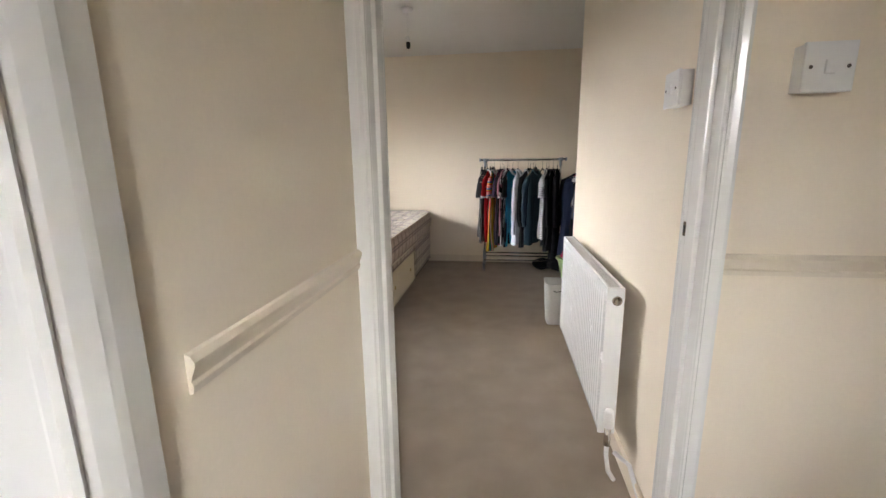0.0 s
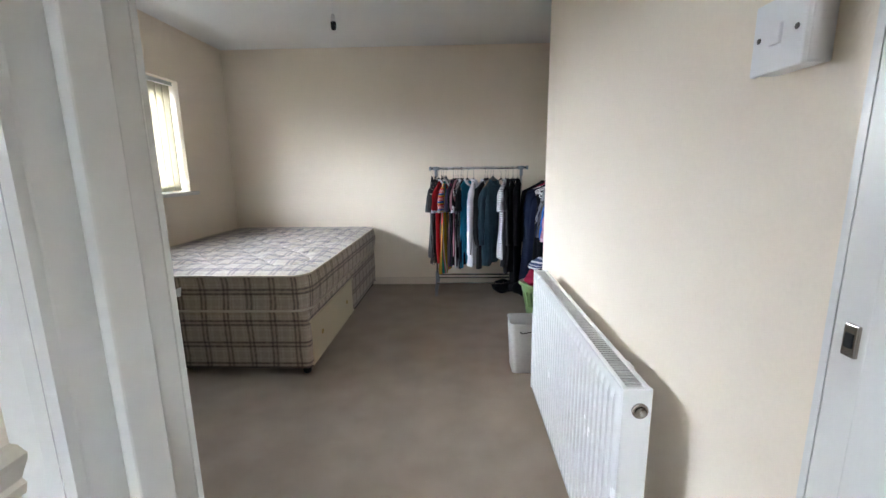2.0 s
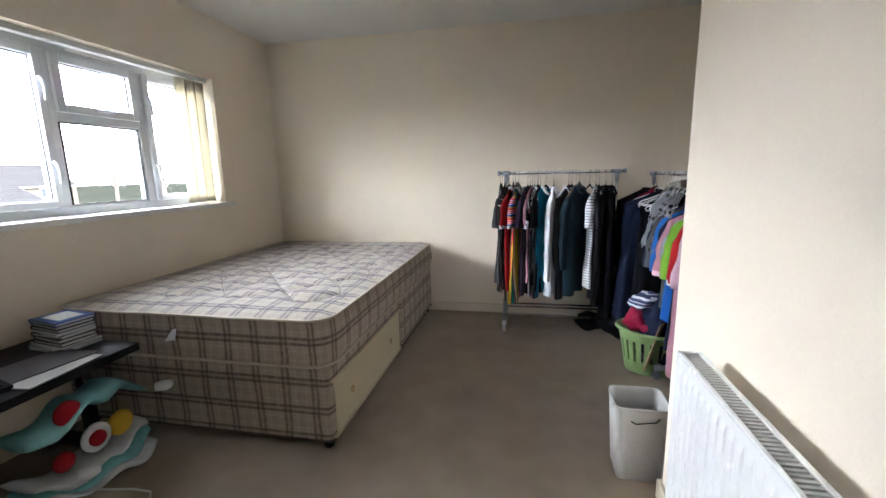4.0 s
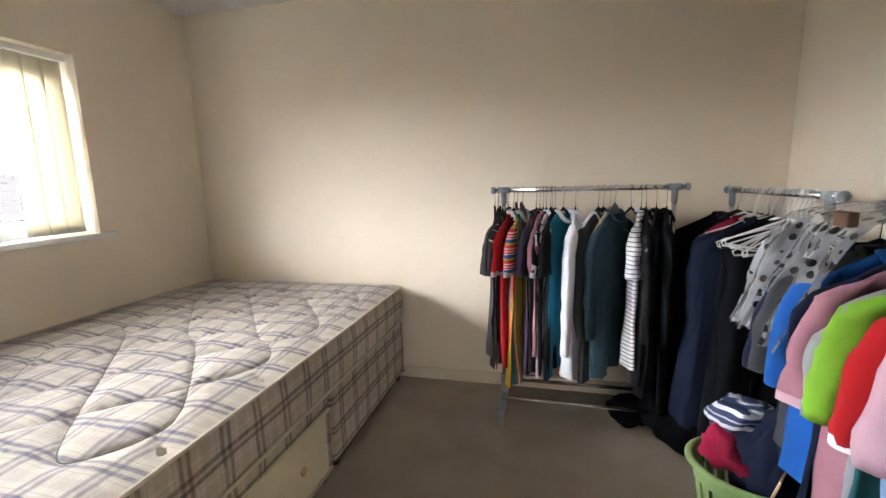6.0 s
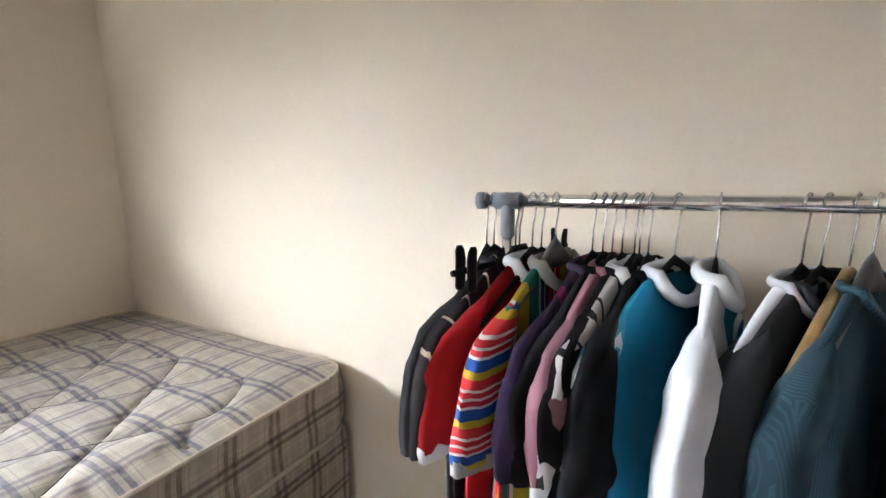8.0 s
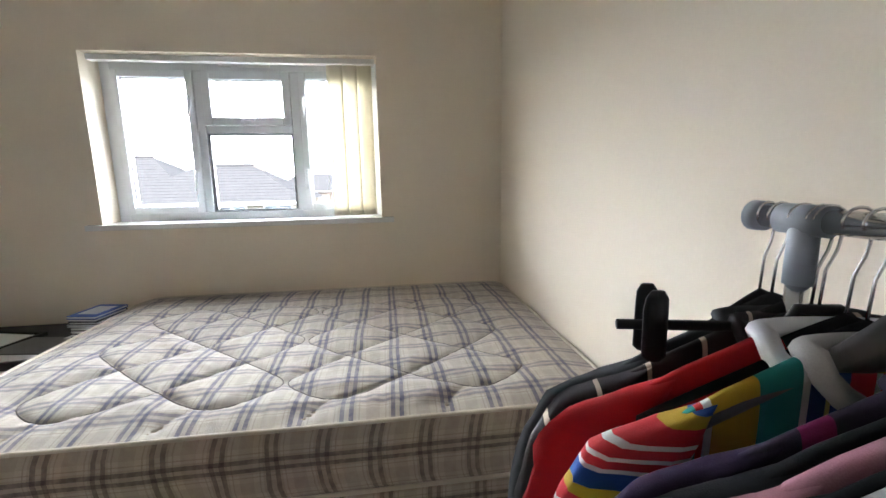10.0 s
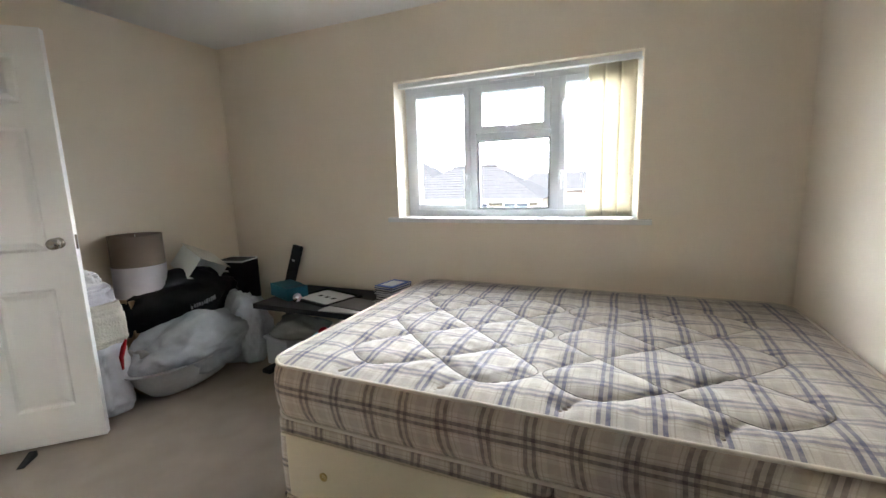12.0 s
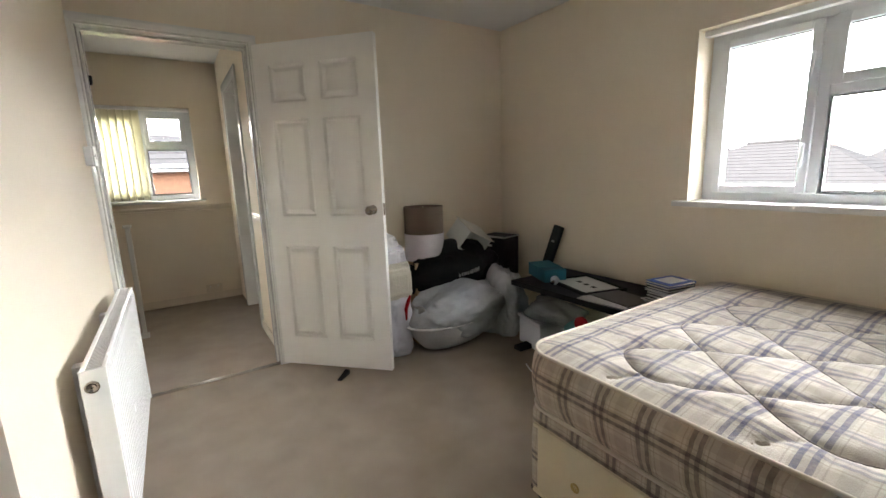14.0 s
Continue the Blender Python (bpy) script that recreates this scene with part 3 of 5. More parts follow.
# ---- pendant lamp ----
pl = empty("pendant_lamp_holder", -0.51, 3.55, HC)
tagged(pl, "white ceiling rose with hanging cord and empty black lamp holder", "pendant light")
part("ceiling_rose", lathe(bmesh.new(), [(0.045, 0), (0.045, -0.010), (0.036, -0.022), (0.012, -0.028), (0.0001, -0.03)], 24), WHITEPL, pl, smooth=True)
part("cord", tube(bmesh.new(), [(0, 0, -0.028), (0.002, 0, -0.12), (0, 0, -0.2)], 0.0028), WHITEPL, pl, smooth=True)
part("holder_cap", lathe(bmesh.new(), [(0.004, -0.195), (0.011, -0.205), (0.013, -0.225), (0.013, -0.24)], 16), WHITEPL, pl, smooth=True)
part("lamp_holder", lathe(bmesh.new(), [(0.015, -0.24), (0.017, -0.246), (0.016, -0.27), (0.012, -0.285), (0.010, -0.286), (0.010, -0.25)], 16), BLACKM, pl, "brown-black bakelite lamp holder", True)
lr = empty("landing_pendant", 0.80, -0.30, HC)
tagged(lr, "bare lamp holder hanging on a thin cord from the landing ceiling", "pendant light")
part("cord", tube(bmesh.new(), [(0, 0, 0), (0, 0, -0.3)], 0.0025), WHITEPL, lr)
part("lamp_holder", lathe(bmesh.new(), [(0.013, -0.29), (0.016, -0.30), (0.016, -0.34), (0.010, -0.36)], 14), BLACKM, lr, smooth=True)


# ---- bed ----
BX0, BX1, BY0, BY1, BM, BT = XW + 0.02, -0.595, 2.995, YN - 0.02, 0.395, 0.605


def rounded(x0, x1, y0, y1, r, n=6, extra=10):
    """Outline of a rectangle with round corners, with points along its sides too."""
    pts = []
    for cx, cy, a0, nxt in ((x1 - r, y1 - r, 0, (x0 + r, y1)), (x0 + r, y1 - r, 90, (x0, y0 + r)), (x0 + r, y0 + r, 180, (x1 - r, y0)), (x1 - r, y0 + r, 270, (x1, y1 - r))):
        for k in range(n + 1):
            a = radians(a0 + 90 * k / n)
            pts.append((cx + r * math.cos(a), cy + r * math.sin(a)))
        p = pts[-1]
        for k in range(1, extra):
            f = k / extra
            pts.append((p[0] * (1 - f) + nxt[0] * f, p[1] * (1 - f) + nxt[1] * f))
    return pts


def bed():
    b = empty("divan_bed")
    tagged(b, "double divan base in checked cream ticking with sliding storage doors", "bed base")
    half = (BY0 + BY1) / 2 + 0.06
    for y0, y1 in ((BY0 + 0.01, half - 0.003), (half + 0.003, BY1)):
        bm = bmesh.new()
        out = rounded(BX0, BX1 - 0.012, y0, y1, 0.025, 4, 14)
        rings = []
        for z, k in ((0.045, 0.006), (0.05, 0), (0.2, -0.003), (BM - 0.02, 0), (BM - 0.004, 0.008)):
            cx, cy = (BX0 + BX1) / 2, (y0 + y1) / 2
            rings.append([(x - k * np.sign(x - cx), y - k * np.sign(y - cy), z) for x, y in out])
        loft(bm, rings)
        part("base_section", bm, PLAIDBASE, b, smooth=False)
        tr = bmesh.new()
        tube(tr, [(x, y, 0.05) for x, y in rounded(BX0, BX1 - 0.008, y0, y1, 0.025, 4, 4)], 0.004, 6)
        part("edge_tape", tr, mat("dark_tape", (0.09, 0.07, 0.06), 0.8), b)
    for x in (BX0 + 0.08, BX1 - 0.05):
        for y in (BY0 + 0.05, half - 0.06, half + 0.06, BY1 - 0.06):
            c = part("caster", lathe(bmesh.new(), [(0.012, 0.05), (0.022, 0.045), (0.026, 0.025), (0.022, 0.005), (0.012, 0.0)], 14, (x, y, 0)), BLACKPL, b, smooth=True)
    for y0, y1 in ((BY0 + 0.055, half - 0.06),):
        part("sliding_door", boxes(((BX1 - 0.014, y0, 0.065), (BX1 - 0.004, y1, 0.315)), bevel=0.003), BOARD, b, "cream sliding storage door")
        part("door_track", boxes(((BX1 - 0.014, y0 - 0.02, 0.052), (BX1 - 0.001, y1 + 0.03, 0.064)), ((BX1 - 0.014, y0 - 0.02, 0.316), (BX1 - 0.001, y1 + 0.03, 0.328)), bevel=0.002), BOARD, b)
        for y in (y0 + 0.17, y1 - 0.18):
            bm = bmesh.new()
            rings = [[(BX1 - 0.004 + d, y + q * math.cos(k * math.tau / 16), 0.19 + q * math.sin(k * math.tau / 16)) for k in range(16)] for q, d in ((0.016, 0.0), (0.017, 0.004), (0.012, 0.0045), (0.010, -0.003), (0.0001, -0.003))]
            loft(bm, rings)
            part("finger_pull", bm, mat("brass_pull", (0.45, 0.33, 0.12), 0.35, 0.7), b, "round brass-coloured finger pull", True)
    return b


bed()
mt = empty("mattress")
tagged(mt, "bare quilted mattress in blue and cream checked ticking on the divan", "mattress")
RX, RY = 0.10, 0.10


def soft_wave(a):
    """A sine wave with nearly straight flanks, so that crossing seams make lozenges with round ends."""
    return math.asin(0.98 * math.sin(a)) / math.asin(0.98)


def seam_lines():
    """The two quilted panels, each one closed seam of three by two loops, and the short creases that run from it to the border."""
    lines = []
    for yc, hy in ((3.590, 0.368), (4.354, 0.380)):
        lines.append([(-1.203 + 0.488 * soft_wave(2 * a), yc + hy * soft_wave(3 * a)) for a in (math.tau * k / 240 for k in range(241))])
        lines.append([(-0.715, yc - hy * 0.62), (-0.68, yc - hy * 0.70), (-0.615, yc - hy * 0.80)])
        lines.append([(-0.712, yc + hy * 0.40), (-0.67, yc + hy * 0.30), (-0.61, yc + hy * 0.20)])
    return lines


SEAMS = seam_lines()
near_seam = kdtree.KDTree(sum((len(q) - 1) * 4 for q in SEAMS))
for q in SEAMS:
    for a_, b_ in zip(q, q[1:]):
        for k in range(4):
            near_seam.insert((a_[0] + (b_[0] - a_[0]) * k / 4, a_[1] + (b_[1] - a_[1]) * k / 4, 0), 0)
near_seam.balance()


def quilt(x, y):
    """Height of the quilted top: 0 on a seam, 1 between."""
    d = near_seam.find((x, y, 0))[2]
    return min(1.0, max(0.0, d - 0.003) / 0.060) ** 0.55


def top_height(x, y):
    u, v = x - BX0, y - BY0
    e = min(u, BX1 - x, v, BY1 - y)
    edge = max(0.0, min(1.0, e / 0.14))
    q = quilt(x, y)
    k = max(0, min(1, (e - 0.01) / 0.04))
    w = 0.004 * noise.noise(Vector((x * 9, y * 9, 1.7))) + 0.003 * noise.noise(Vector((x * 26, y * 26, 4.1))) + 0.007 * noise.noise(Vector((x * 2.2, y * 2.2, 9)))
    along, across = (y, x) if min(u, BX1 - x) < min(v, BY1 - y) else (x, y)
    pucker = 0.0035 * noise.noise(Vector((along * 42, across * 9, 6.3))) * max(0.0, 1 - abs(e - 0.075) / 0.075)
    return BT + 0.020 * math.sin(edge * math.pi / 2) - (1 - q) * 0.016 * k + w * edge + pucker


out = rounded(BX0, BX1, BY0, BY1, RX, 8, 40)
n_out = len(out)
cx_, cy_ = (BX0 + BX1) / 2, (BY0 + BY1) / 2
bm = bmesh.new()
NX, NY = 230, 320
grid = []
for j in range(NY + 1):
    row = []
    for i in range(NX + 1):
        a, c = 2 * i / NX - 1, 2 * j / NY - 1
        hx, hy = (BX1 - BX0) / 2, (BY1 - BY0) / 2
        x, y = a * hx, c * hy
        # pull the corners in to their radius
        ax, ay = abs(x) - (hx - RX), abs(y) - (hy - RY)
        if ax > 0 and ay > 0:
            m_ = max(ax, ay)
            ln = math.hypot(ax, ay)
            ax, ay = ax * m_ / ln, ay * m_ / ln
            x, y = math.copysign(hx - RX + ax, x), math.copysign(hy - RY + ay, y)
        row.append(bm.verts.new((cx_ + x, cy_ + y, top_height(cx_ + x, cy_ + y))))
    grid.append(row)
for j in range(NY):
    for i in range(NX):
        bm.faces.new((grid[j][i], grid[j][i + 1], grid[j + 1][i + 1], grid[j + 1][i]))
part("quilted_top", bm, PLAIDTOP, mt, smooth=True)
# Thread coloured dark to put the shade of the quilting grooves into the seams.
SHADE_THREAD = mat("brown_grey_shade_thread", (0.13, 0.11, 0.10), 0.9)
for q in SEAMS[::3]:
    pts = [(x, y, top_height(x, y) + 0.0006) for x, y in q]
    part("shade_stitching", tube(bmesh.new(), pts, 0.0019, 5), SHADE_THREAD, mt, "stitched seam, coloured dark for the shade in its groove", True)
bm = bmesh.new()
rings = []
for z, k in ((BT, 0.0), (BT - 0.012, 0.004), (BT - 0.035, 0.010), (BT - 0.08, 0.015), (BM + 0.09, 0.014), (BM + 0.05, 0.011), (BM + 0.02, 0.004), (BM + 0.002, -0.004)):
    ring = []
    for i, (x, y) in enumerate(out):
        w = 0.004 * noise.noise(Vector((x * 7, y * 7, z * 9)))
        dx, dy = x - cx_, y - cy_
        hx, hy = (BX1 - BX0) / 2, (BY1 - BY0) / 2
        g = max(abs(dx) / hx, abs(dy) / hy)
        ring.append((x + (k + w) * dx / hx * (abs(dx) / hx > 0.9), y + (k + w) * dy / hy * (abs(dy) / hy > 0.9), z))
    rings.append(ring)
loft(bm, rings)
part("border", bm, PLAIDSIDE, mt, smooth=True)
for z, nm in ((BT + 0.001, "top_piping"), (BM + 0.006, "bottom_piping")):
    bm = bmesh.new()
    pts = [(x, y, z + 0.002 * noise.noise(Vector((x * 5, y * 5, z)))) for x, y in rounded(BX0 - 0.002, BX1 + 0.004, BY0 - 0.004, BY1, RX, 10, 20)]
    tube(bm, pts + pts[:1], 0.0065, 8)
    part(nm, bm, PIPING, mt, "cream piping", True)
part("care_tag", (lambda q: (loft(q, [[(-1.33, BY0 - 0.016, 0.54), (-1.30, BY0 - 0.020, 0.55)], [(-1.36, BY0 - 0.03, 0.49), (-1.30, BY0 - 0.035, 0.50)]], False, False), q)[1])(bmesh.new()), WHITEPL, mt, "small white fabric tag")


# ---- clothes rails ----
def straight(a, b, r, n=12):
    return tube(bmesh.new(), [a, b], r, n)


def clothes_rail(x, y, rz, length, height, label, depth=0.42, bars=True):
    """A chrome rail on two posts with castored feet. Its rail runs along local x from 0."""
    r = empty("clothes_rail", x, y, 0, rz)
    tagged(r, label, "clothes rail")
    L, H, e = length, height, 0.055
    part("hanging_bar", straight((0, 0, H), (L, 0, H), 0.0125, 16), CHROME, r, smooth=True)
    for s, px in ((-1, e), (1, L - e)):
        part("post", straight((px, 0, 0.12), (px, 0, H - 0.03), 0.011, 14), CHROME, r, smooth=True)
        bm = bmesh.new()
        tube(bm, [(px - 0.026, 0, H), (px + 0.026, 0, H)], 0.0165, 16)
        tube(bm, [(px, 0, H - 0.070), (px, 0, H)], 0.0142, 16)
        part("tee_joint", bm, GREYPL, r, "blue-grey plastic joint", True)
        bx = 0.0 if s < 0 else L
        bm = bmesh.new()
        tube(bm, [(bx - 0.008, 0, H), (bx + 0.008, 0, H)], [0.018, 0.017], 18)
        part("end_stop", bm, GREYPL, r, "", True)
        part("foot", boxes(((px - 0.016, -depth / 2, 0.055), (px + 0.016, depth / 2, 0.092)), bevel=0.008), GREYPL, r, "grey plastic foot")
        part("foot_socket", straight((px, 0, 0.08), (px, 0, 0.19), 0.018, 14), GREYPL, r, smooth=True)
        for k in (-1, 1):
            yy = k * (depth / 2 - 0.02)
            part("castor", lathe(bmesh.new(), [(0.006, 0.0), (0.012, 0.0), (0.012, 0.03), (0.006, 0.03)], 8, (px, yy, 0.03)), GREYPL, r)
            bm = bmesh.new()
            for q in (-0.012, 0.004):
                tube(bm, [(px + q, yy, 0.025), (px + q + 0.008, yy, 0.025)], 0.025, 16)
            part("wheel", bm, GREYPL, r, "", True)
    if bars:
        for k, z in ((-0.11, 0.105), (0.11, 0.105), (0.0, 0.165)):
            part("lower_bar", straight((e, k, z), (L - e, k, z), 0.008, 10), CHROME, r, smooth=True)
    return r


RAIL_A = (0.0, 4.74, 1.188, 0.905)
clothes_rail(0.0, 4.74, 0, 0.905, 1.188, "chrome clothes rail on grey castors, hung with shirts and jackets")
clothes_rail(1.13, 4.90, -90, 0.82, 1.165, "chrome clothes rail standing in the alcove, hung with dark coats", 0.46)
clothes_rail(1.17, 3.98, -90, 0.90, 1.14, "chrome clothes rail in the alcove, crowded with bright T-shirts", 0.46)

WIRE = mat("steel_wire", (0.55, 0.55, 0.56), 0.25, 1.0)
FELT = mat("black_velvet_felt", (0.02, 0.02, 0.022), 0.95, bump=0.3, bscale=400)
nodes_of(FELT)[2].inputs["Specular IOR Level"].default_value = 0.15
GREYH = mat("grey_moulded_plastic", (0.12, 0.12, 0.125), 0.55)
WOODH = mat("varnished_wood", (0.36, 0.22, 0.10), 0.4, vary=0.2, scale=30)


def hanger(kind, x, y, z, rz, tilt=0.0):
    """A coat hanger hooked over a bar whose middle is at x, y, z; its shoulders run along local y."""
    names = {"felt": ("black slim felt clothes hanger hooked over the rail", FELT), "grey": ("grey moulded plastic clothes hanger hooked over the rail", GREYH),
             "clip": ("black plastic trouser hanger with two clips on the rail", BLACKPL), "white": ("white plastic clothes hanger hooked over the rail", WHITEPL),
             "wood": ("wooden clothes hanger hooked over the rail", WOODH)}
    label, m = names[kind]
    h = empty("clothes_hanger", x, y, z, rz)
    h.matrix_world = pose(x, y, z, tilt, 0, rz)
    tagged(h, label, "clothes hanger", "clothes hangers on the rails")
    r = 0.0155
    pts = [(0, -r * 0.9, -0.004)] + [(0, r * math.cos(a), r * math.sin(a)) for a in (radians(d) for d in range(170, -45, -25))]
    pts += [(0, 0.010, -0.030), (0, 0.002, -0.050), (0, 0, -0.094)]
    part("hook", tube(bmesh.new(), pts, 0.0016 if kind != "white" else 0.0026, 6), WIRE if kind != "white" else m, h, smooth=True)
    bm = bmesh.new()
    w, t = 0.203, (0.0035 if kind in ("felt", "white") else 0.008)
    if kind == "clip":
        tube(bm, [(0, -0.20, -0.112), (0, 0.20, -0.112)], 0.006, 8)
        tube(bm, [(0, -0.03, -0.112), (0, -0.02, -0.092), (0, 0.02, -0.092), (0, 0.03, -0.112)], 0.006, 8)
        part("bar", bm, m, h, smooth=True)
        for s in (-0.165, 0.165):
            for k in (-1, 1):
                bm = bmesh.new()
                rings = [[(0.010 * k + 0.004 * math.cos(a) * 1.0 + k * abs(q) * 0.12, s + 0.013 * math.sin(a) * f, -0.112 + q) for a in (j * math.tau / 10 for j in range(10))] for q, f in ((-0.035, 0.6), (-0.03, 1), (0.02, 1), (0.034, 0.9), (0.042, 0.5))]
                loft(bm, rings)
                part("clip", bm, m, h, smooth=True)
        return h
    rings = []
    for i in range(-12, 13):
        f = i / 12
        yy = f * w
        zz = -0.090 - 0.100 * abs(f) ** 1.1
        hh = (0.009 if kind != "grey" else 0.012) * (1 - 0.45 * abs(f)) + (0.018 * math.exp(-(f * 5) ** 2) if kind == "grey" else 0)
        tt = t * (1 + 0.5 * (kind == "grey") * abs(f))
        rings.append([(tt * math.cos(a), yy, zz - 0.006 + hh * math.sin(a) * (0.6 if kind == "white" else 1)) for a in (j * math.tau / 8 for j in range(8))])
    loft(bm, rings)
    part("shoulder_bar", bm, m, h, smooth=True)
    if kind not in ("grey", "wood"):
        part("lower_bar", tube(bmesh.new(), [(0, -w * 0.99, -0.193), (0, -w * 0.97, -0.211), (0, w * 0.97, -0.211), (0, w * 0.99, -0.193)], 0.0035, 6), m, h, smooth=True)
    return h


def garment(name, label, x, y, z, rz, body, sleeve=None, trim=None, length=0.70, arms="short", thick=0.022, wide=0.21, seed=0, cat="shirt", flare=1.12, lean=0.0):
    """A garment on a hanger: hollow body with folds, two sleeves, cuffs and collar. Shoulders run along local y, front to +x."""
    g = empty(name, x, y, z - 0.038, rz)
    tagged(g, label, cat, "clothes hanging on the rails")
    sleeve = sleeve or body
    rnd = random.Random(seed * 7 + 3)
    ph = rnd.uniform(0, 6.3)
    N = 44
    rows = [(0.0, 0.078, 0.013, 0), (0.012, 0.10, 0.013, 0.0), (0.035, 0.145, 0.012, 0.0), (0.068, wide - 0.012, 0.012, 0.0), (0.11, wide, 0.014, 0.2)]
    rows += [(0.11 + (length - 0.11) * k / 14, wide * (1 + (flare - 1) * (k / 14)) * (0.93 + 0.07 * k / 14), thick + 0.012 * k / 14, 0.3 + 0.7 * k / 14) for k in range(1, 15)]
    bm = bmesh.new()
    rings = []
    for d, hw, ht, fold in rows:
        ring = []
        for j in range(N):
            a = j * math.tau / N
            u = hw * math.copysign(abs(math.cos(a)) ** 0.8, math.cos(a))
            w = ht * math.copysign(abs(math.sin(a)) ** 0.7, math.sin(a))
            f = fold * (0.016 + 0.5 * thick * (thick > 0.02)) * (math.sin(u * 38 + ph + 2.5 * d) + 0.6 * math.sin(u * 71 + 2 * ph + 5 * d))
            nz = noise.noise(Vector((u * 9, d * 7, seed * 3.7 + (0 if math.sin(a) > 0 else 5)))) * (0.010 + 0.35 * thick * (thick > 0.02)) * min(1, fold + 0.3)
            hem = 0.008 * math.sin(u * 30 + ph) * (d / length) ** 4
            ring.append((w + f + nz + lean * d, u, -0.072 - d - hem - 0.012 * (abs(u) < 0.06) * (1 - min(1, d * 30))))
        rings.append(ring)
    vs = loft(bm, rings, True, False)
    ob = part("body", bm, body, g, smooth=True)
    # collar
    cb = bmesh.new()
    tube(cb, [(0.022 * math.sin(a) + (0.012 if math.sin(a) > 0 else 0), 0.078 * math.cos(a), -0.070 - (0.050 if math.sin(a) > 0 else 0.0) * abs(math.sin(a))) for a in (j * math.tau / 20 for j in range(21))], 0.011 if trim else 0.007, 8)
    part("collar", cb, trim or body, g, smooth=True)
    if arms:
        for s in (-1, 1):
            k = rnd.uniform(-0.012, 0.012)
            if arms == "half":
                path = [(0, 0.155, -0.118, 0.012), (0.001, 0.185, -0.135, 0.034), (0.002, 0.215, -0.165, 0.052), (k, 0.238, -0.24, 0.062), (k, 0.248, -0.34, 0.068), (k * 1.4, 0.245, -0.44, 0.076)]
            elif arms == "short":
                path = [(0, 0.155, -0.118, 0.012), (0.001, 0.185, -0.135, 0.034), (0.002, 0.215, -0.160, 0.054), (k, 0.236, -0.21, 0.064), (k, 0.243, -0.28, 0.068), (k * 1.4, 0.242, -0.345, 0.074)]
            else:
                path = [(0, 0.155, -0.118, 0.012), (0.001, 0.185, -0.135, 0.034), (0.002, 0.214, -0.165, 0.054), (k, 0.232, -0.25, 0.058), (k, 0.238, -0.36, 0.054), (k * 1.5, 0.236, -0.47, 0.052), (k * 2, 0.226, -0.58, 0.047), (k * 2.2, 0.214, -0.66, 0.040)]
            if arms == "long_loose":
                path = path + [(k * 2.4, 0.205, -0.74, 0.042)]
            rings = []
            # finer steps along the sleeve
            fine = []
            for p, q in zip(path, path[1:]):
                for f in (0, 0.33, 0.66):
                    fine.append(tuple(p[i] * (1 - f) + q[i] * f for i in range(4)))
            fine.append(path[-1])
            for i, (px, py, pz, rad) in enumerate(fine):
                ring = []
                for j in range(16):
                    a = j * math.tau / 16
                    wob = 1 + 0.34 * noise.noise(Vector((math.cos(a) * 1.6, math.sin(a) * 1.6 + seed, pz * 16 + s * 9)))
                    tilt = 0.55 * max(0, 1 - i / 5)
                    du = rad * math.cos(a) * 0.86 * wob
                    ring.append((px + lean * (-pz - 0.07) + rad * (0.40 if thick < 0.02 else 0.50) * math.sin(a) * wob, s * (py + du), pz + tilt * -du * 0.8))
                rings.append(ring)
            bm = bmesh.new()
            loft(bm, rings, True, False)
            bm.faces.new([bm.verts[q] for q in range(16)] if bm.verts.ensure_lookup_table() is None else [])
            sl = part("sleeve", bm, sleeve, g, smooth=True)
            sl.modifiers.new("thick", "SOLIDIFY").thickness = 0.002
            if trim:
                last = rings[-1]
                c = Vector([sum(p[i] for p in last) / 16 for i in range(3)])
                bm = bmesh.new()
                loft(bm, [[c + (Vector(p) - c) * 1.04 + Vector((0, 0, dz)) for p in last] for dz in (0.022, 0.0, -0.004)], True, False)
                part("cuff", bm, trim, sl, smooth=True)
    return g


# cloths
C = {
    "grey": cloth("charcoal_cotton", (0.055, 0.058, 0.063)), "black": cloth("black_cotton", (0.012, 0.012, 0.014)), "red": cloth("red_cotton", (0.38, 0.008, 0.014)),
    "white": cloth("white_cotton", (0.70, 0.72, 0.76), vary=0.04), "navy": cloth("navy_wool", (0.011, 0.016, 0.036)), "purple": cloth("dark_purple_cotton", (0.030, 0.018, 0.045)),
    "magenta": cloth("magenta_cotton", (0.22, 0.010, 0.10)), "teal": cloth("bright_blue_polyester", (0.012, 0.25, 0.42), 0.6), "blazer": cloth("dark_grey_wool", (0.048, 0.052, 0.058)),
    "denim": stripes("dark_teal_denim", 1, 0.004, [(0.0, 0.0015, (0.035, 0.09, 0.12))], (0.018, 0.052, 0.078)), "pink": cloth("dusty_pink_cotton", (0.34, 0.16, 0.20)),
    "palepink": cloth("pale_pink_cotton", (0.52, 0.33, 0.40)), "blue": cloth("royal_blue_cotton", (0.006, 0.085, 0.33)), "lime": cloth("lime_green_polyester", (0.17, 0.38, 0.025), 0.75),
    "midgrey": cloth("mid_grey_marl", (0.25, 0.27, 0.29)), "deepteal": cloth("deep_teal_cotton", (0.01, 0.07, 0.08)), "skyblue": cloth("pale_denim", (0.16, 0.24, 0.40), vary=0.25),
    "plum": cloth("plum_cotton", (0.20, 0.05, 0.09)), "coat": cloth("black_coat_wool", (0.0035, 0.004, 0.006)), "crimson": cloth("crimson_fleece", (0.24, 0.005, 0.035)),
    "yellow": cloth("mustard_cotton", (0.48, 0.30, 0.02)), "greycollar": cloth("pale_grey_rib", (0.40, 0.39, 0.38)),
}
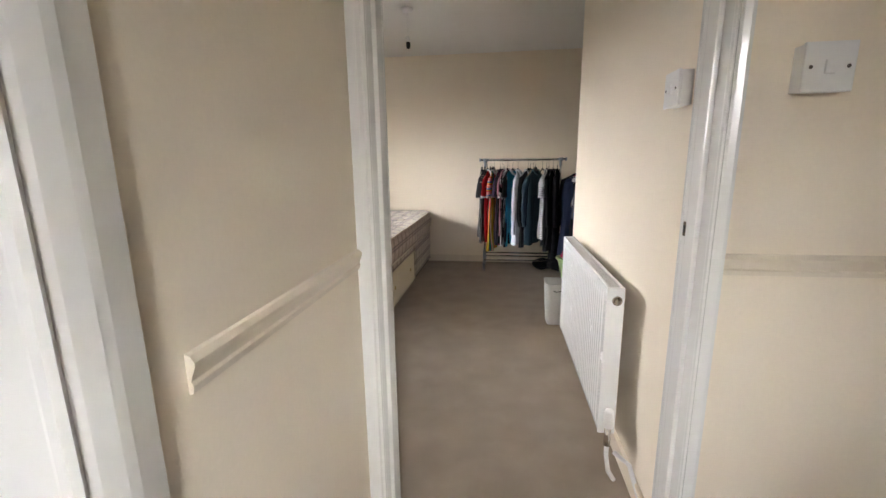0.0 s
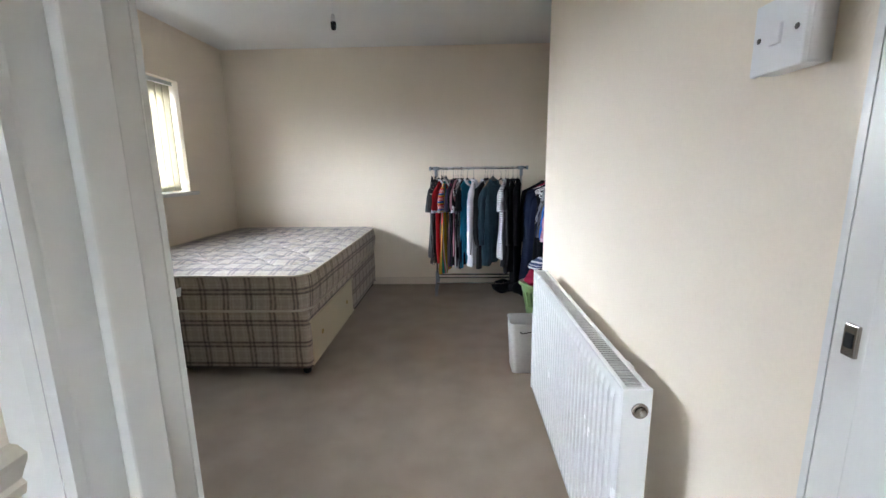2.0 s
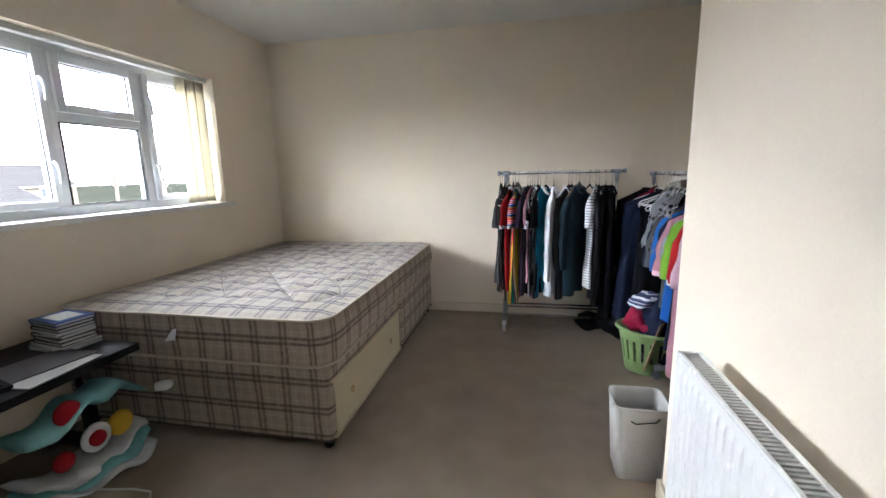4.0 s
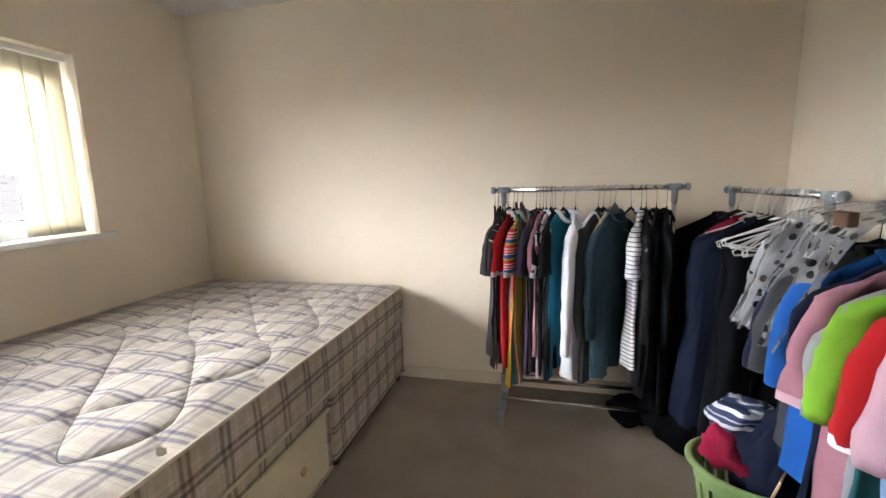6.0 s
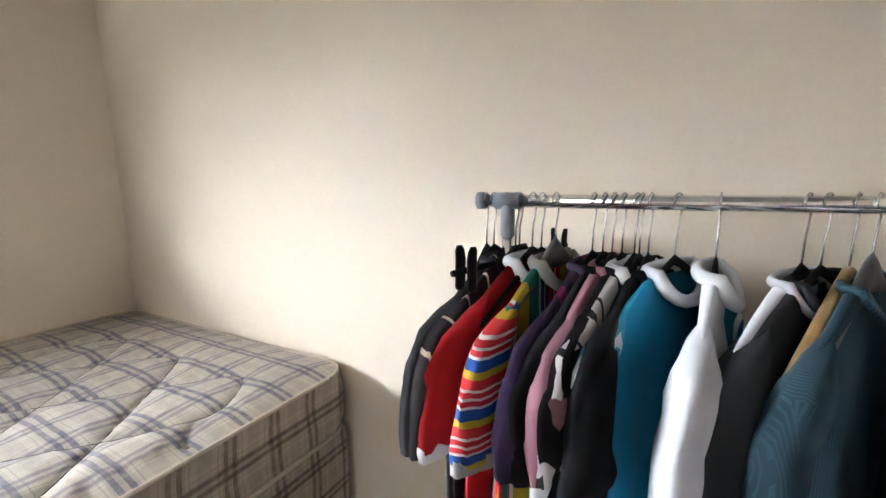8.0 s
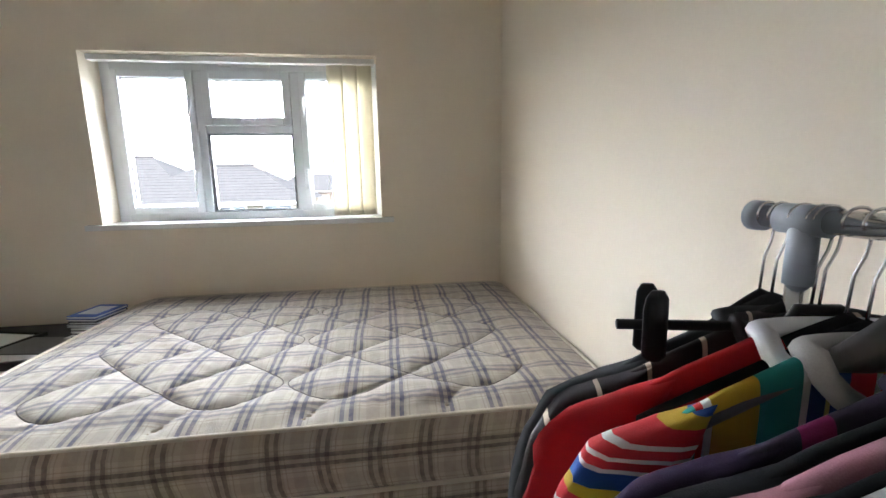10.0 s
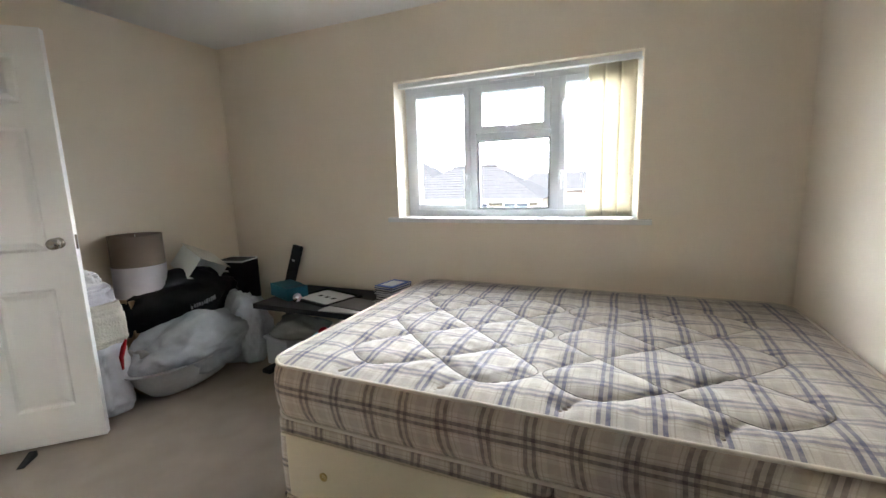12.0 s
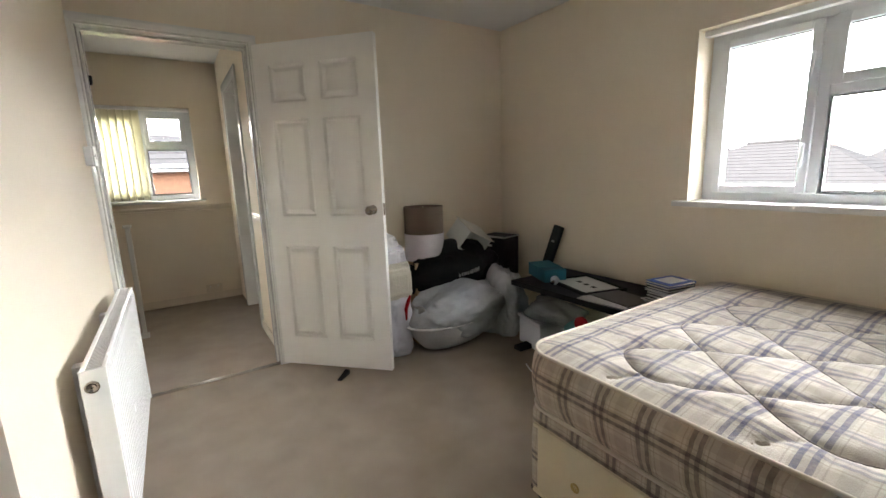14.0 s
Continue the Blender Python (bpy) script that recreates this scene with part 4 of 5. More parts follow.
BLKW = stripes("black_with_fine_white_lines", 1, 0.055, [(0.0, 0.005, (0.55, 0.45, 0.36))], (0.018, 0.014, 0.016))
BRET = stripes("white_with_black_stripes", 2, 0.019, [(0.0, 0.004, (0.02, 0.02, 0.025))], (0.62, 0.63, 0.65))
WB = stripes("white_with_black_bands", 1, 0.085, [(0.0, 0.012, (0.015, 0.015, 0.02)), (0.03, 0.036, (0.03, 0.03, 0.03))], (0.62, 0.60, 0.62))
MULTI = stripes("multicoloured_stripes", 1, 0.23, [(0.0, 0.028, (0.46, 0.31, 0.02)), (0.028, 0.036, (0.55, 0.02, 0.03)), (0.036, 0.060, (0.01, 0.22, 0.20)), (0.060, 0.066, (0.55, 0.03, 0.03)),
                                                   (0.066, 0.073, (0.7, 0.7, 0.68)), (0.073, 0.112, (0.46, 0.31, 0.02)), (0.112, 0.146, (0.01, 0.20, 0.18)), (0.146, 0.152, (0.65, 0.65, 0.65)),
                                                   (0.152, 0.166, (0.02, 0.06, 0.20)), (0.166, 0.170, (0.6, 0.5, 0.2)), (0.170, 0.184, (0.02, 0.06, 0.20)), (0.184, 0.205, (0.55, 0.01, 0.03)), (0.205, 0.210, (0.7, 0.7, 0.7))], (0.50, 0.012, 0.02))
MULTIS = stripes("multicoloured_sleeve", 2, 0.068, [(0.0, 0.010, (0.46, 0.31, 0.02)), (0.010, 0.026, (0.01, 0.07, 0.32)), (0.026, 0.030, (0.65, 0.6, 0.6)), (0.038, 0.042, (0.65, 0.6, 0.6)), (0.050, 0.054, (0.65, 0.6, 0.6))], (0.52, 0.02, 0.03))
TEALS = stripes("bright_blue_with_white_stripes", 0, 0.016, [(0.0, 0.005, (0.68, 0.72, 0.75))], (0.012, 0.25, 0.42), 0.6)
PURM = stripes("purple_and_magenta_bands", 1, 0.14, [(0.0, 0.022, (0.22, 0.010, 0.10))], (0.030, 0.018, 0.045))
RAINB = stripes("striped_blue_towelling", 2, 0.05, [(0.0, 0.013, (0.6, 0.62, 0.68)), (0.025, 0.031, (0.5, 0.5, 0.6))], (0.035, 0.06, 0.15))

ya, za = 4.74, 1.188
LIST_A = [
    # x, hanger, name, label, body, sleeve, trim, length, arms, category, turn
    (0.052, "felt", "t_shirt", "charcoal grey T-shirt hanging on the chrome rail", "grey", None, None, 0.71, "short", "shirt", -11),
    (0.072, "felt", "football_shirt", "black shirt with fine pale lines on the chrome rail", BLKW, None, None, 0.77, "short", "shirt", -12),
    (0.080, "clip", None, "", None, None, None, 0, None, "", -14),
    (0.106, "felt", "polo_shirt", "bright red short-sleeved shirt with white cuffs on the rail", "red", None, "white", 0.755, "short", "shirt", -13),
    (0.150, "grey", "striped_shirt", "multicoloured striped shirt with a pale grey collar", MULTI, MULTIS, "greycollar", 0.865, "short", "shirt", -10),
    (0.218, "felt", "t_shirt", "black and magenta short-sleeved shirt on the chrome rail", PURM, "purple", None, 0.78, "short", "shirt", -12),
    (0.236, "felt", "t_shirt", "plain black T-shirt on the chrome rail", "black", None, None, 0.77, "short", "shirt", -11),
    (0.252, "felt", "striped_shirt", "dusty pink and white shirt on the chrome rail", "pink", None, None, 0.68, "short", "shirt", -12),
    (0.268, "felt", "t_shirt", "plain black T-shirt on the chrome rail", "black", None, None, 0.78, "short", "shirt", -11),
    (0.288, "felt", "striped_shirt", "white and black striped shirt with white cuffs", WB, WB, "white", 0.79, "short", "shirt", -16),
    (0.310, "felt", "t_shirt", "plain black long T-shirt on the chrome rail", "black", None, None, 0.80, "short", "shirt", -12),
    (0.350, "felt", "football_shirt", "bright blue sports shirt with white stripes and cuffs", "teal", TEALS, "white", 0.80, "short", "shirt", -24),
    (0.408, "felt", "sweatshirt", "white long-sleeved sweatshirt hanging on the chrome rail", "white", None, "white", 0.79, "long_loose", "sweatshirt", -7),
    (0.515, "felt", "blouse", "thin white blouse hanging beside a grey blazer", "white", None, None, 0.36, None, "shirt", -28),
    (0.537, "felt", "blazer", "dark grey wool blazer hanging on the chrome rail", "blazer", None, None, 0.81, "long", "jacket", -32),
    (0.590, "grey", "denim_jacket", "dark teal denim jacket hanging on the chrome rail", "denim", None, None, 0.79, "long", "jacket", -28),
    (0.708, "felt", "striped_shirt", "white top with black stripes hanging on the rail", BRET, BRET, None, 0.72, "short", "shirt", -16),
    (0.730, "felt", "polo_shirt", "black polo shirt hanging beside a striped top", "black", None, None, 0.80, "short", "shirt", -11),
    (0.775, "felt", "jacket", "black jacket hanging on the chrome rail", "black", None, None, 0.86, "long", "jacket", -16),
    (0.820, "felt", "coat", "long black coat hanging at the rail's end", "coat", None, None, 0.94, "long", "coat", -12),
]


def pick(c):
    return C[c] if isinstance(c, str) else c


for i, (x, hk, name, label, body, sleeve, trim, length, arms, cat, rz) in enumerate(LIST_A):
    hanger(hk, x, ya, za + 0.0012, rz)
    if name:
        garment(name, label, x, ya, za, rz, pick(body), pick(sleeve) if sleeve else None, pick(trim) if trim else None, length, arms, seed=i + 1, cat=cat, thick=0.010 if x < 0.40 else 0.020, flare=1.03)
# empty hangers pushed between the clothes
for x, k, rz in ((0.010, "felt", 7), (0.026, "felt", -4), (0.124, "felt", -12), (0.296, "felt", -11), (0.568, "wood", -26), (0.665, "felt", 12)):
    hanger(k, x, ya, za + 0.0012, rz)

# alcove rail with dark coats: shoulders across, seen from the room
xb, zb = 1.13, 1.165
for i, (y, name, label, body, length, arms, cat, wide) in enumerate((
        (4.84, "coat", "long black wool coat hanging in the alcove", "coat", 0.98, "long", "coat", 0.22),
        (4.78, "coat", "black coat hanging on the alcove rail", "black", 0.95, "long", "coat", 0.22),
        (4.71, "hooded_top", "black hooded top hanging on the alcove rail", "black", 0.90, "long", "sweatshirt", 0.23),
        (4.46, "cardigan", "dark navy wool cardigan hanging on the alcove rail", "navy", 0.90, "long_loose", "jacket", 0.27),
        (4.62, "blouse", "crimson blouse between dark coats on the rail", "crimson", 0.30, None, "shirt", 0.20),
        (4.50, "dress", "long black dress hanging on the alcove rail", "coat", 0.98, "short", "dress", 0.19),
        (4.43, "coat", "wide black coat hanging at the front of the alcove rail", "coat", 1.00, None, "coat", 0.20),
        (4.38, "dress", "black velvet dress hanging on the alcove rail", "coat", 0.95, None, "dress", 0.19))):
    rz = -90 + random.Random(i + 40).uniform(-9, 9)
    hanger("felt" if i % 2 else "white", xb, y, zb + 0.0012, rz)
    garment(name, label, xb, y, zb, rz, pick(body), None, None, length, arms, seed=i + 50, cat=cat, wide=wide, thick=0.032, flare=1.18)
for i, y in enumerate((4.60, 4.53, 4.46, 4.40, 4.36, 4.33, 4.31, 4.29, 4.27, 4.25, 4.23)):
    hanger("white", xb, y, zb + 0.0012, -90 + random.Random(i + 70).uniform(-30, 34), random.Random(i + 80).uniform(-9, 9))


def dotted_bag():
    """A clear garment bag with black dots, draped over the ends of both alcove rails."""
    m = mat("clear_plastic_with_black_dots", (0.22, 0.23, 0.25), 0.25, vary=0.05, bump=0.4, bscale=22)
    n, l, b = nodes_of(m)
    tc = n.new("ShaderNodeTexCoord")
    v = n.new("ShaderNodeTexVoronoi")
    v.inputs["Scale"].default_value, v.inputs["Randomness"].default_value = 25.0, 0.30
    l.new(tc.outputs["Object"], v.inputs["Vector"])
    t = n.new("ShaderNodeMath")
    t.operation = "LESS_THAN"
    t.inputs[1].default_value = 0.30
    l.new(v.outputs["Distance"], t.inputs[0])
    mx = n.new("ShaderNodeMix")
    mx.data_type = "RGBA"
    mx.inputs["B"].default_value = (0.012, 0.012, 0.014, 1)
    l.new(t.outputs[0], mx.inputs["Factor"])
    l.new(b.inputs["Base Color"].links[0].from_socket, mx.inputs["A"])
    l.new(mx.outputs["Result"], b.inputs["Base Color"])
    al = n.new("ShaderNodeMapRange")
    al.inputs["To Min"].default_value, al.inputs["To Max"].default_value = 0.66, 0.98
    l.new(t.outputs[0], al.inputs["Value"])
    l.new(al.outputs["Result"], b.inputs["Alpha"])
    g = empty("garment_bag", 1.14, 3.88, 1.12)
    tagged(g, "crumpled clear plastic garment bag with black dots over the rails", "garment bag")
    bm = bmesh.new()
    NU, NV = 60, 50
    vs = []
    for j in range(NV + 1):
        row = []
        for i in range(NU + 1):
            u, w = i / NU, j / NV
            yy = (u - 0.5) * (0.46 - 0.16 * w) + 0.09 * w
            s = w * 2 - 1                       # drapes from the wall side over the rail to the room side
            if s < -0.3:
                x, z = 0.16 + 0.05 * (-s - 0.3), 0.0 - 0.35 * (-s - 0.3)
            elif s < 0.12:
                f = (s + 0.3) / 0.42
                x, z = 0.16 - 0.28 * f, 0.0 + 0.03 * math.sin(f * math.pi)
            else:
                f = (s - 0.12) / 0.88
                x, z = -0.12 - 0.15 * f ** 0.7, 0.0 - 0.36 * f
            c = (1 - 0.6 * max(0, 2 * w - 1) ** 3) * noise.noise(Vector((u * 5, w * 6, 3.3))) * 0.040 + noise.noise(Vector((u * 14, w * 12, 8.1))) * 0.018 + 0.006 * math.sin(u * 26 + w * 5)
            row.append(bm.verts.new((x + c, yy + 0.4 * c, z + 0.5 * c)))
        vs.append(row)
    for j in range(NV):
        for i in range(NU):
            bm.faces.new((vs[j][i], vs[j][i + 1], vs[j + 1][i + 1], vs[j + 1][i]))
    part("bag_sheet", bm, m, g, smooth=True)
    part("belt_buckle", boxes(((-0.15, -0.07, -0.02), (-0.125, -0.01, 0.02)), bevel=0.006), mat("brown_leather", (0.10, 0.05, 0.03), 0.5), g, "brown leather buckle strap")
    return g


dotted_bag()

xc, zc = 1.17, 1.14
for i, (y, name, label, body, trim, length, arms, cat) in enumerate((
        (3.98, "t_shirt", "dark navy T-shirt at the front of the alcove rail", "navy", None, 0.74, "half", "shirt"),
        (3.93, "t_shirt", "dark grey T-shirt near the front of the alcove rail", "grey", None, 0.60, "half", "shirt"),
        (3.86, "t_shirt", "royal blue T-shirt on the alcove rail", "blue", None, 0.66, "half", "shirt"),
        (3.80, "t_shirt", "dark navy T-shirt on the alcove rail", "navy", None, 0.80, "short", "shirt"),
        (3.75, "t_shirt", "dusty pink T-shirt with pale cuffs on the alcove rail", "pink", "palepink", 0.92, "half", "shirt"),
        (3.69, "t_shirt", "mid grey T-shirt on the alcove rail", "midgrey", None, 0.66, "half", "shirt"),
        (3.63, "sports_top", "deep teal top with lime green sleeves on the alcove rail", "deepteal", None, 0.80, "half", "shirt"),
        (3.56, "t_shirt", "red T-shirt with a white hem on the alcove rail", "red", "white", 0.70, "half", "shirt"),
        (3.49, "t_shirt", "pale pink long T-shirt on the alcove rail", "palepink", None, 0.90, "half", "shirt"),
        (3.42, "denim_shirt", "pale blue denim shirt on the alcove rail", "skyblue", None, 0.88, "long", "shirt"),
        (3.36, "t_shirt", "dark grey T-shirt beside a denim shirt on the rail", "grey", None, 0.62, "half", "shirt"),
        (3.29, "denim_shirt", "pale denim shirt on the alcove rail", "skyblue", None, 0.86, "long", "shirt"),
        (3.22, "t_shirt", "white T-shirt at the near end of the alcove rail", "white", None, 0.78, "short", "shirt"),
        (3.16, "t_shirt", "plum T-shirt at the near end of the alcove rail", "plum", None, 0.80, "short", "shirt"))):
    rz = -90 + random.Random(i + 140).uniform(-8, 8)
    hanger("felt", xc, y, zc + 0.0012, rz)
    garment(name, label, xc, y, zc, rz, pick(body), C["lime"] if body == "deepteal" else None, pick(trim) if trim else None, length, arms, seed=i + 90, cat=cat, thick=0.026, flare=1.08, wide=0.205)


# ---- soft heaps ----
def heap(name, label, cat, m, at, size, seed, squash=1.6, rough_=0.35, parent=None, pname="cloth", sub=4, boxy=1.0):
    """A crumpled lump of cloth or plastic: a folded, flattened blob that rests on its base."""
    g = empty(name, *at) if parent is None else parent
    if parent is None:
        tagged(g, label, cat)
    bm = bmesh.new()
    bmesh.ops.create_icosphere(bm, subdivisions=sub, radius=1)
    for v in bm.verts:
        p = v.co.copy()
        r = 1 + rough_ * (noise.noise(p * 1.7 + Vector((seed, 0, 0))) + 0.45 * abs(noise.noise(p * 4.5 + Vector((0, seed, 0)))) - 0.35 * abs(noise.noise(p * 9 + Vector((0, 0, seed)))))
        if boxy != 1.0:
            q = [math.copysign(abs(c) ** boxy, c) for c in p]
            p = Vector(q)
            p *= 1 + 0.025 * math.sin(p.z * 22) * (abs(p.z) < 0.9)
        z = p.z * r
        z = max(z, -0.75) + 0.75
        v.co = Vector((p.x * r * size[0] / 2, p.y * r * size[1] / 2, z * size[2] / 1.75))
        if parent is not None:
            v.co += Vector(at)
    return part(pname, bm, m, g, smooth=True)


# laundry basket
lb = empty("laundry_basket", 0.975, 4.05, 0, 8)
lb.scale = (0.92, 0.92, 0.88)
tagged(lb, "pale green plastic laundry basket with slotted sides, full of clothes", "laundry basket")
bm = bmesh.new()


def oval(rx, ry, z, n=48, dz=0.0):
    return [(rx * math.cos(k * math.tau / n), ry * math.sin(k * math.tau / n), z + dz * math.cos(2 * k * math.tau / n)) for k in range(n)]


def basket_wall():
    """Slotted oval wall: faces left out make the slots, and a solidify gives it thickness."""
    bm = bmesh.new()
    levels = [(0.165, 0.115, 0.0), (0.178, 0.128, 0.018), (0.186, 0.134, 0.07), (0.192, 0.140, 0.10), (0.215, 0.162, 0.24), (0.222, 0.170, 0.275), (0.228, 0.176, 0.30)]
    n = 72
    rows = [[bm.verts.new(p) for p in oval(rx, ry, z, n)] for rx, ry, z in levels]
    for j in range(len(rows) - 1):
        for i in range(n):
            if j in (3,) and i % 3 != 0:
                if i % 3 == 1:
                    continue
            bm.faces.new((rows[j][i], rows[j][(i + 1) % n], rows[j + 1][(i + 1) % n], rows[j + 1][i]))
    bm.faces.new(rows[0][::-1])
    return bm


o_ = part("basket_wall", basket_wall(), GREEN, lb)
o_.modifiers.new("thick", "SOLIDIFY").thickness = 0.003
bm = bmesh.new()
pts = oval(0.236, 0.184, 0.305, 48, 0.008)
tube(bm, pts + pts[:1], 0.013, 10)
part("rim", bm, GREEN, lb, "", True)
card = empty("cardboard_piece", 0.93, 3.99, 0.10, 20)
tagged(card, "bent piece of brown cardboard in the green laundry basket", "cardboard")
part("card_sheet", boxes(((-0.10, -0.003, 0), (0.10, 0.003, 0.30)), bevel=0.001), CARD, card)
card.matrix_world = pose(0.94, 3.99, 0.05, 14, 0, 55)
heap("folded_clothes", "crumpled dark navy clothes filling the green laundry basket", "clothes", C["navy"], (1.01, 4.03, 0.06), (0.29, 0.22, 0.40), 3)
heap("fleece", "crumpled crimson fleece on the laundry basket", "clothes", C["crimson"], (0.90, 4.09, 0.235), (0.17, 0.18, 0.13), 5)
heap("striped_towel", "rolled blue and white striped towel on the laundry basket", "towel", RAINB, (0.96, 4.15, 0.32), (0.20, 0.16, 0.13), 7)
for i, (x, y, z, s) in enumerate(((1.0, 4.55, 0, (0.42, 0.34, 0.22)), (0.86, 4.72, 0, (0.28, 0.24, 0.15)), (1.18, 4.36, 0, (0.36, 0.34, 0.24)), (1.22, 3.7, 0, (0.30, 0.36, 0.16)), (0.70, 4.74, 0, (0.22, 0.24, 0.10)))):
    heap("clothes_pile", "crumpled heap of black clothes on the carpet under the rails", "clothes", C["coat"] if i % 2 == 0 else C["black"], (x, y, z), s, 11 + i)

# bins
wb = empty("waste_bin", 0.655, 3.12, 0)
tagged(wb, "white plastic waste bin with a wire handle on the carpet", "waste bin")
bm = bmesh.new()
rings = []
for z, k in ((0, 0.82), (0.006, 0.84), (0.27, 0.98), (0.30, 1.0), (0.305, 1.03), (0.312, 1.03), (0.312, 0.98), (0.30, 0.96), (0.012, 0.80)):
    rings.append([(x * k, y * k, z) for x, y in rounded(-0.10, 0.10, -0.09, 0.09, 0.03, 5, 3)])
loft(bm, rings)
part("bin_body", bm, TUBM, wb, smooth=False)
part("wire_handle", tube(bmesh.new(), [(-0.10, -0.02, 0.31), (-0.095, -0.05, 0.27), (-0.03, -0.097, 0.255), (0.04, -0.10, 0.27), (0.10, -0.05, 0.30)], 0.0025, 8), BLACKM, wb, smooth=True)


# ---- low black desk beside the bed and what is on it ----
dk = empty("low_table", -1.74, 2.41, 0)
tagged(dk, "low black table beside the bed, covered with books and boxes", "table")
part("tabletop", boxes(((-0.27, -0.46, 0.455), (0.27, 0.53, 0.49)), bevel=0.004), BLACKPL, dk)
for y in (-0.40, 0.47):
    part("leg_panel", boxes(((-0.02, y - 0.02, 0.03), (0.03, y + 0.02, 0.455)), bevel=0.004), BLACKPL, dk)
    part("foot", boxes(((-0.26, y - 0.035, 0.0), (0.27, y + 0.035, 0.03)), bevel=0.006), BLACKPL, dk)
part("stretcher", boxes(((-0.02, -0.38, 0.36), (0.0, 0.45, 0.42)), bevel=0.003), BLACKPL, dk)

PAPER = mat("white_paper", (0.72, 0.72, 0.70), 0.8, vary=0.03)
PLASTIC = mat("clear_storage_plastic", (0.55, 0.58, 0.60), 0.25, alpha=0.6, vary=0.04)
BLUE = mat("blue_plastic_lid", (0.02, 0.07, 0.34), 0.35)
TEALC = mat("teal_card", (0.01, 0.13, 0.19), 0.55, vary=0.06)


def book(x, y, z, w, d, h, rz, m, label):
    b = empty("book", x, y, z, rz)
    tagged(b, label, "book", "books on the black table")
    part("cover", boxes(((-w / 2, -d / 2, 0), (w / 2, d / 2, 0.0025)), ((-w / 2, -d / 2, h - 0.0025), (w / 2, d / 2, h)), ((-w / 2, -d / 2, 0.0025), (-w / 2 + 0.003, d / 2, h - 0.0025))), m, b)
    part("page_block", boxes(((-w / 2 + 0.003, -d / 2 + 0.004, 0.0025), (w / 2 - 0.004, d / 2 - 0.004, h - 0.0025))), PAPER, b)


zz = 0.491
for i, (w, d, h, rz, c, l) in enumerate(((0.21, 0.16, 0.020, -4, (0.30, 0.36, 0.42), "grey-blue book at the bottom of a stack"), (0.22, 0.17, 0.005, -16, (0.62, 0.62, 0.60), "thin white magazine in a stack of books"),
                                         (0.19, 0.14, 0.016, -8, (0.03, 0.03, 0.035), "black film case in a stack"), (0.19, 0.14, 0.016, -11, (0.05, 0.03, 0.03), "dark film case in a stack"),
                                         (0.19, 0.14, 0.016, -6, (0.03, 0.03, 0.04), "black film case with white lettering in a stack"), (0.20, 0.145, 0.012, -14, (0.60, 0.62, 0.66), "white book in a stack"),
                                         (0.19, 0.14, 0.014, -9, (0.02, 0.02, 0.03), "black film case near the top of a stack"), (0.19, 0.14, 0.014, -12, (0.06, 0.06, 0.07), "dark grey film case in a stack"),
                                         (0.195, 0.145, 0.014, -10, (0.02, 0.08, 0.36), "blue film case with a white sleeve on top of a stack"))):
    book(-1.765, 2.865, zz, w, d, h, rz, mat("book_cover", c, 0.45), l)
    zz += h + 0.0005
for i, (x, y, rz, c) in enumerate(((-1.62, 2.67, 12, (0.10, 0.06, 0.05)), (-1.57, 2.64, 5, (0.45, 0.42, 0.40)), (-1.64, 2.66, -8, (0.06, 0.05, 0.05)))):
    book(x, y, 0.491 + 0.005 * i, 0.20, 0.28, 0.0045, rz, mat("magazine_cover", c, 0.35), "glossy magazine lying on the black table")

pf = empty("picture_frame", -1.72, 2.365, 0.492, -15)
tagged(pf, "black picture frame with a white mount lying flat on the table", "picture frame")
for a, b in (((-0.15, -0.19), (-0.13, 0.19)), ((0.13, -0.19), (0.15, 0.19)), ((-0.13, -0.19), (0.13, -0.17)), ((-0.13, 0.17), (0.13, 0.19))):
    part("frame_rail", boxes(((*a, 0), (*b, 0.018)), bevel=0.002), BLACKM, pf)
part("mount", boxes(((-0.13, -0.17, 0.003), (0.13, 0.17, 0.008))), PAPER, pf)
for y in (-0.07, 0.0, 0.07):
    part("picture_patch", boxes(((-0.02, y - 0.02, 0.0081), (0.01, y + 0.015, 0.0086))), BLACKM, pf)

sleeve_ = empty("paper_sleeve", -1.765, 2.865, zz + 0.0005, -10)
tagged(sleeve_, "white printed paper lying on the blue film case", "paper")
part("sheet", boxes(((-0.06, -0.045, 0), (0.065, 0.05, 0.0012))), PAPER, sleeve_)

tb = empty("tissue_box", -1.70, 2.055, 0.491, -22)
tagged(tb, "teal cardboard box standing on the black table", "cardboard box")
part("box_body", boxes(((-0.075, -0.135, 0), (0.075, 0.135, 0.082)), bevel=0.002), TEALC, tb)
part("box_flap", boxes(((-0.077, -0.137, 0.0822), (0.077, 0.05, 0.0845))), mat("teal_card_light", (0.03, 0.20, 0.26), 0.6), tb)
lbp = empty("light_bulb", -1.60, 2.22, 0.520, 30)
tagged(lbp, "white light bulb lying on the black table", "light bulb")
bm = bmesh.new()
rings = [[(q, r * math.cos(a), r * math.sin(a)) for a in (k * math.tau / 20 for k in range(20))] for q, r in ((-0.03, 0.001), (-0.028, 0.012), (-0.018, 0.023), (0, 0.029), (0.015, 0.026), (0.032, 0.016), (0.045, 0.012))]
loft(bm, rings)
part("globe", bm, WHITEPL, lbp, smooth=True)
part("cap", tube(bmesh.new(), [(0.045, 0, 0), (0.07, 0, 0)], 0.011, 14), NICKEL, lbp, smooth=True)
st = empty("remote_stand", -1.965, 1.88, 0.0)
st.matrix_world = pose(-1.93, 1.835, 0.491, -15, -7, 8)
tagged(st, "slim black upright speaker bar leaning on the window wall", "speaker")
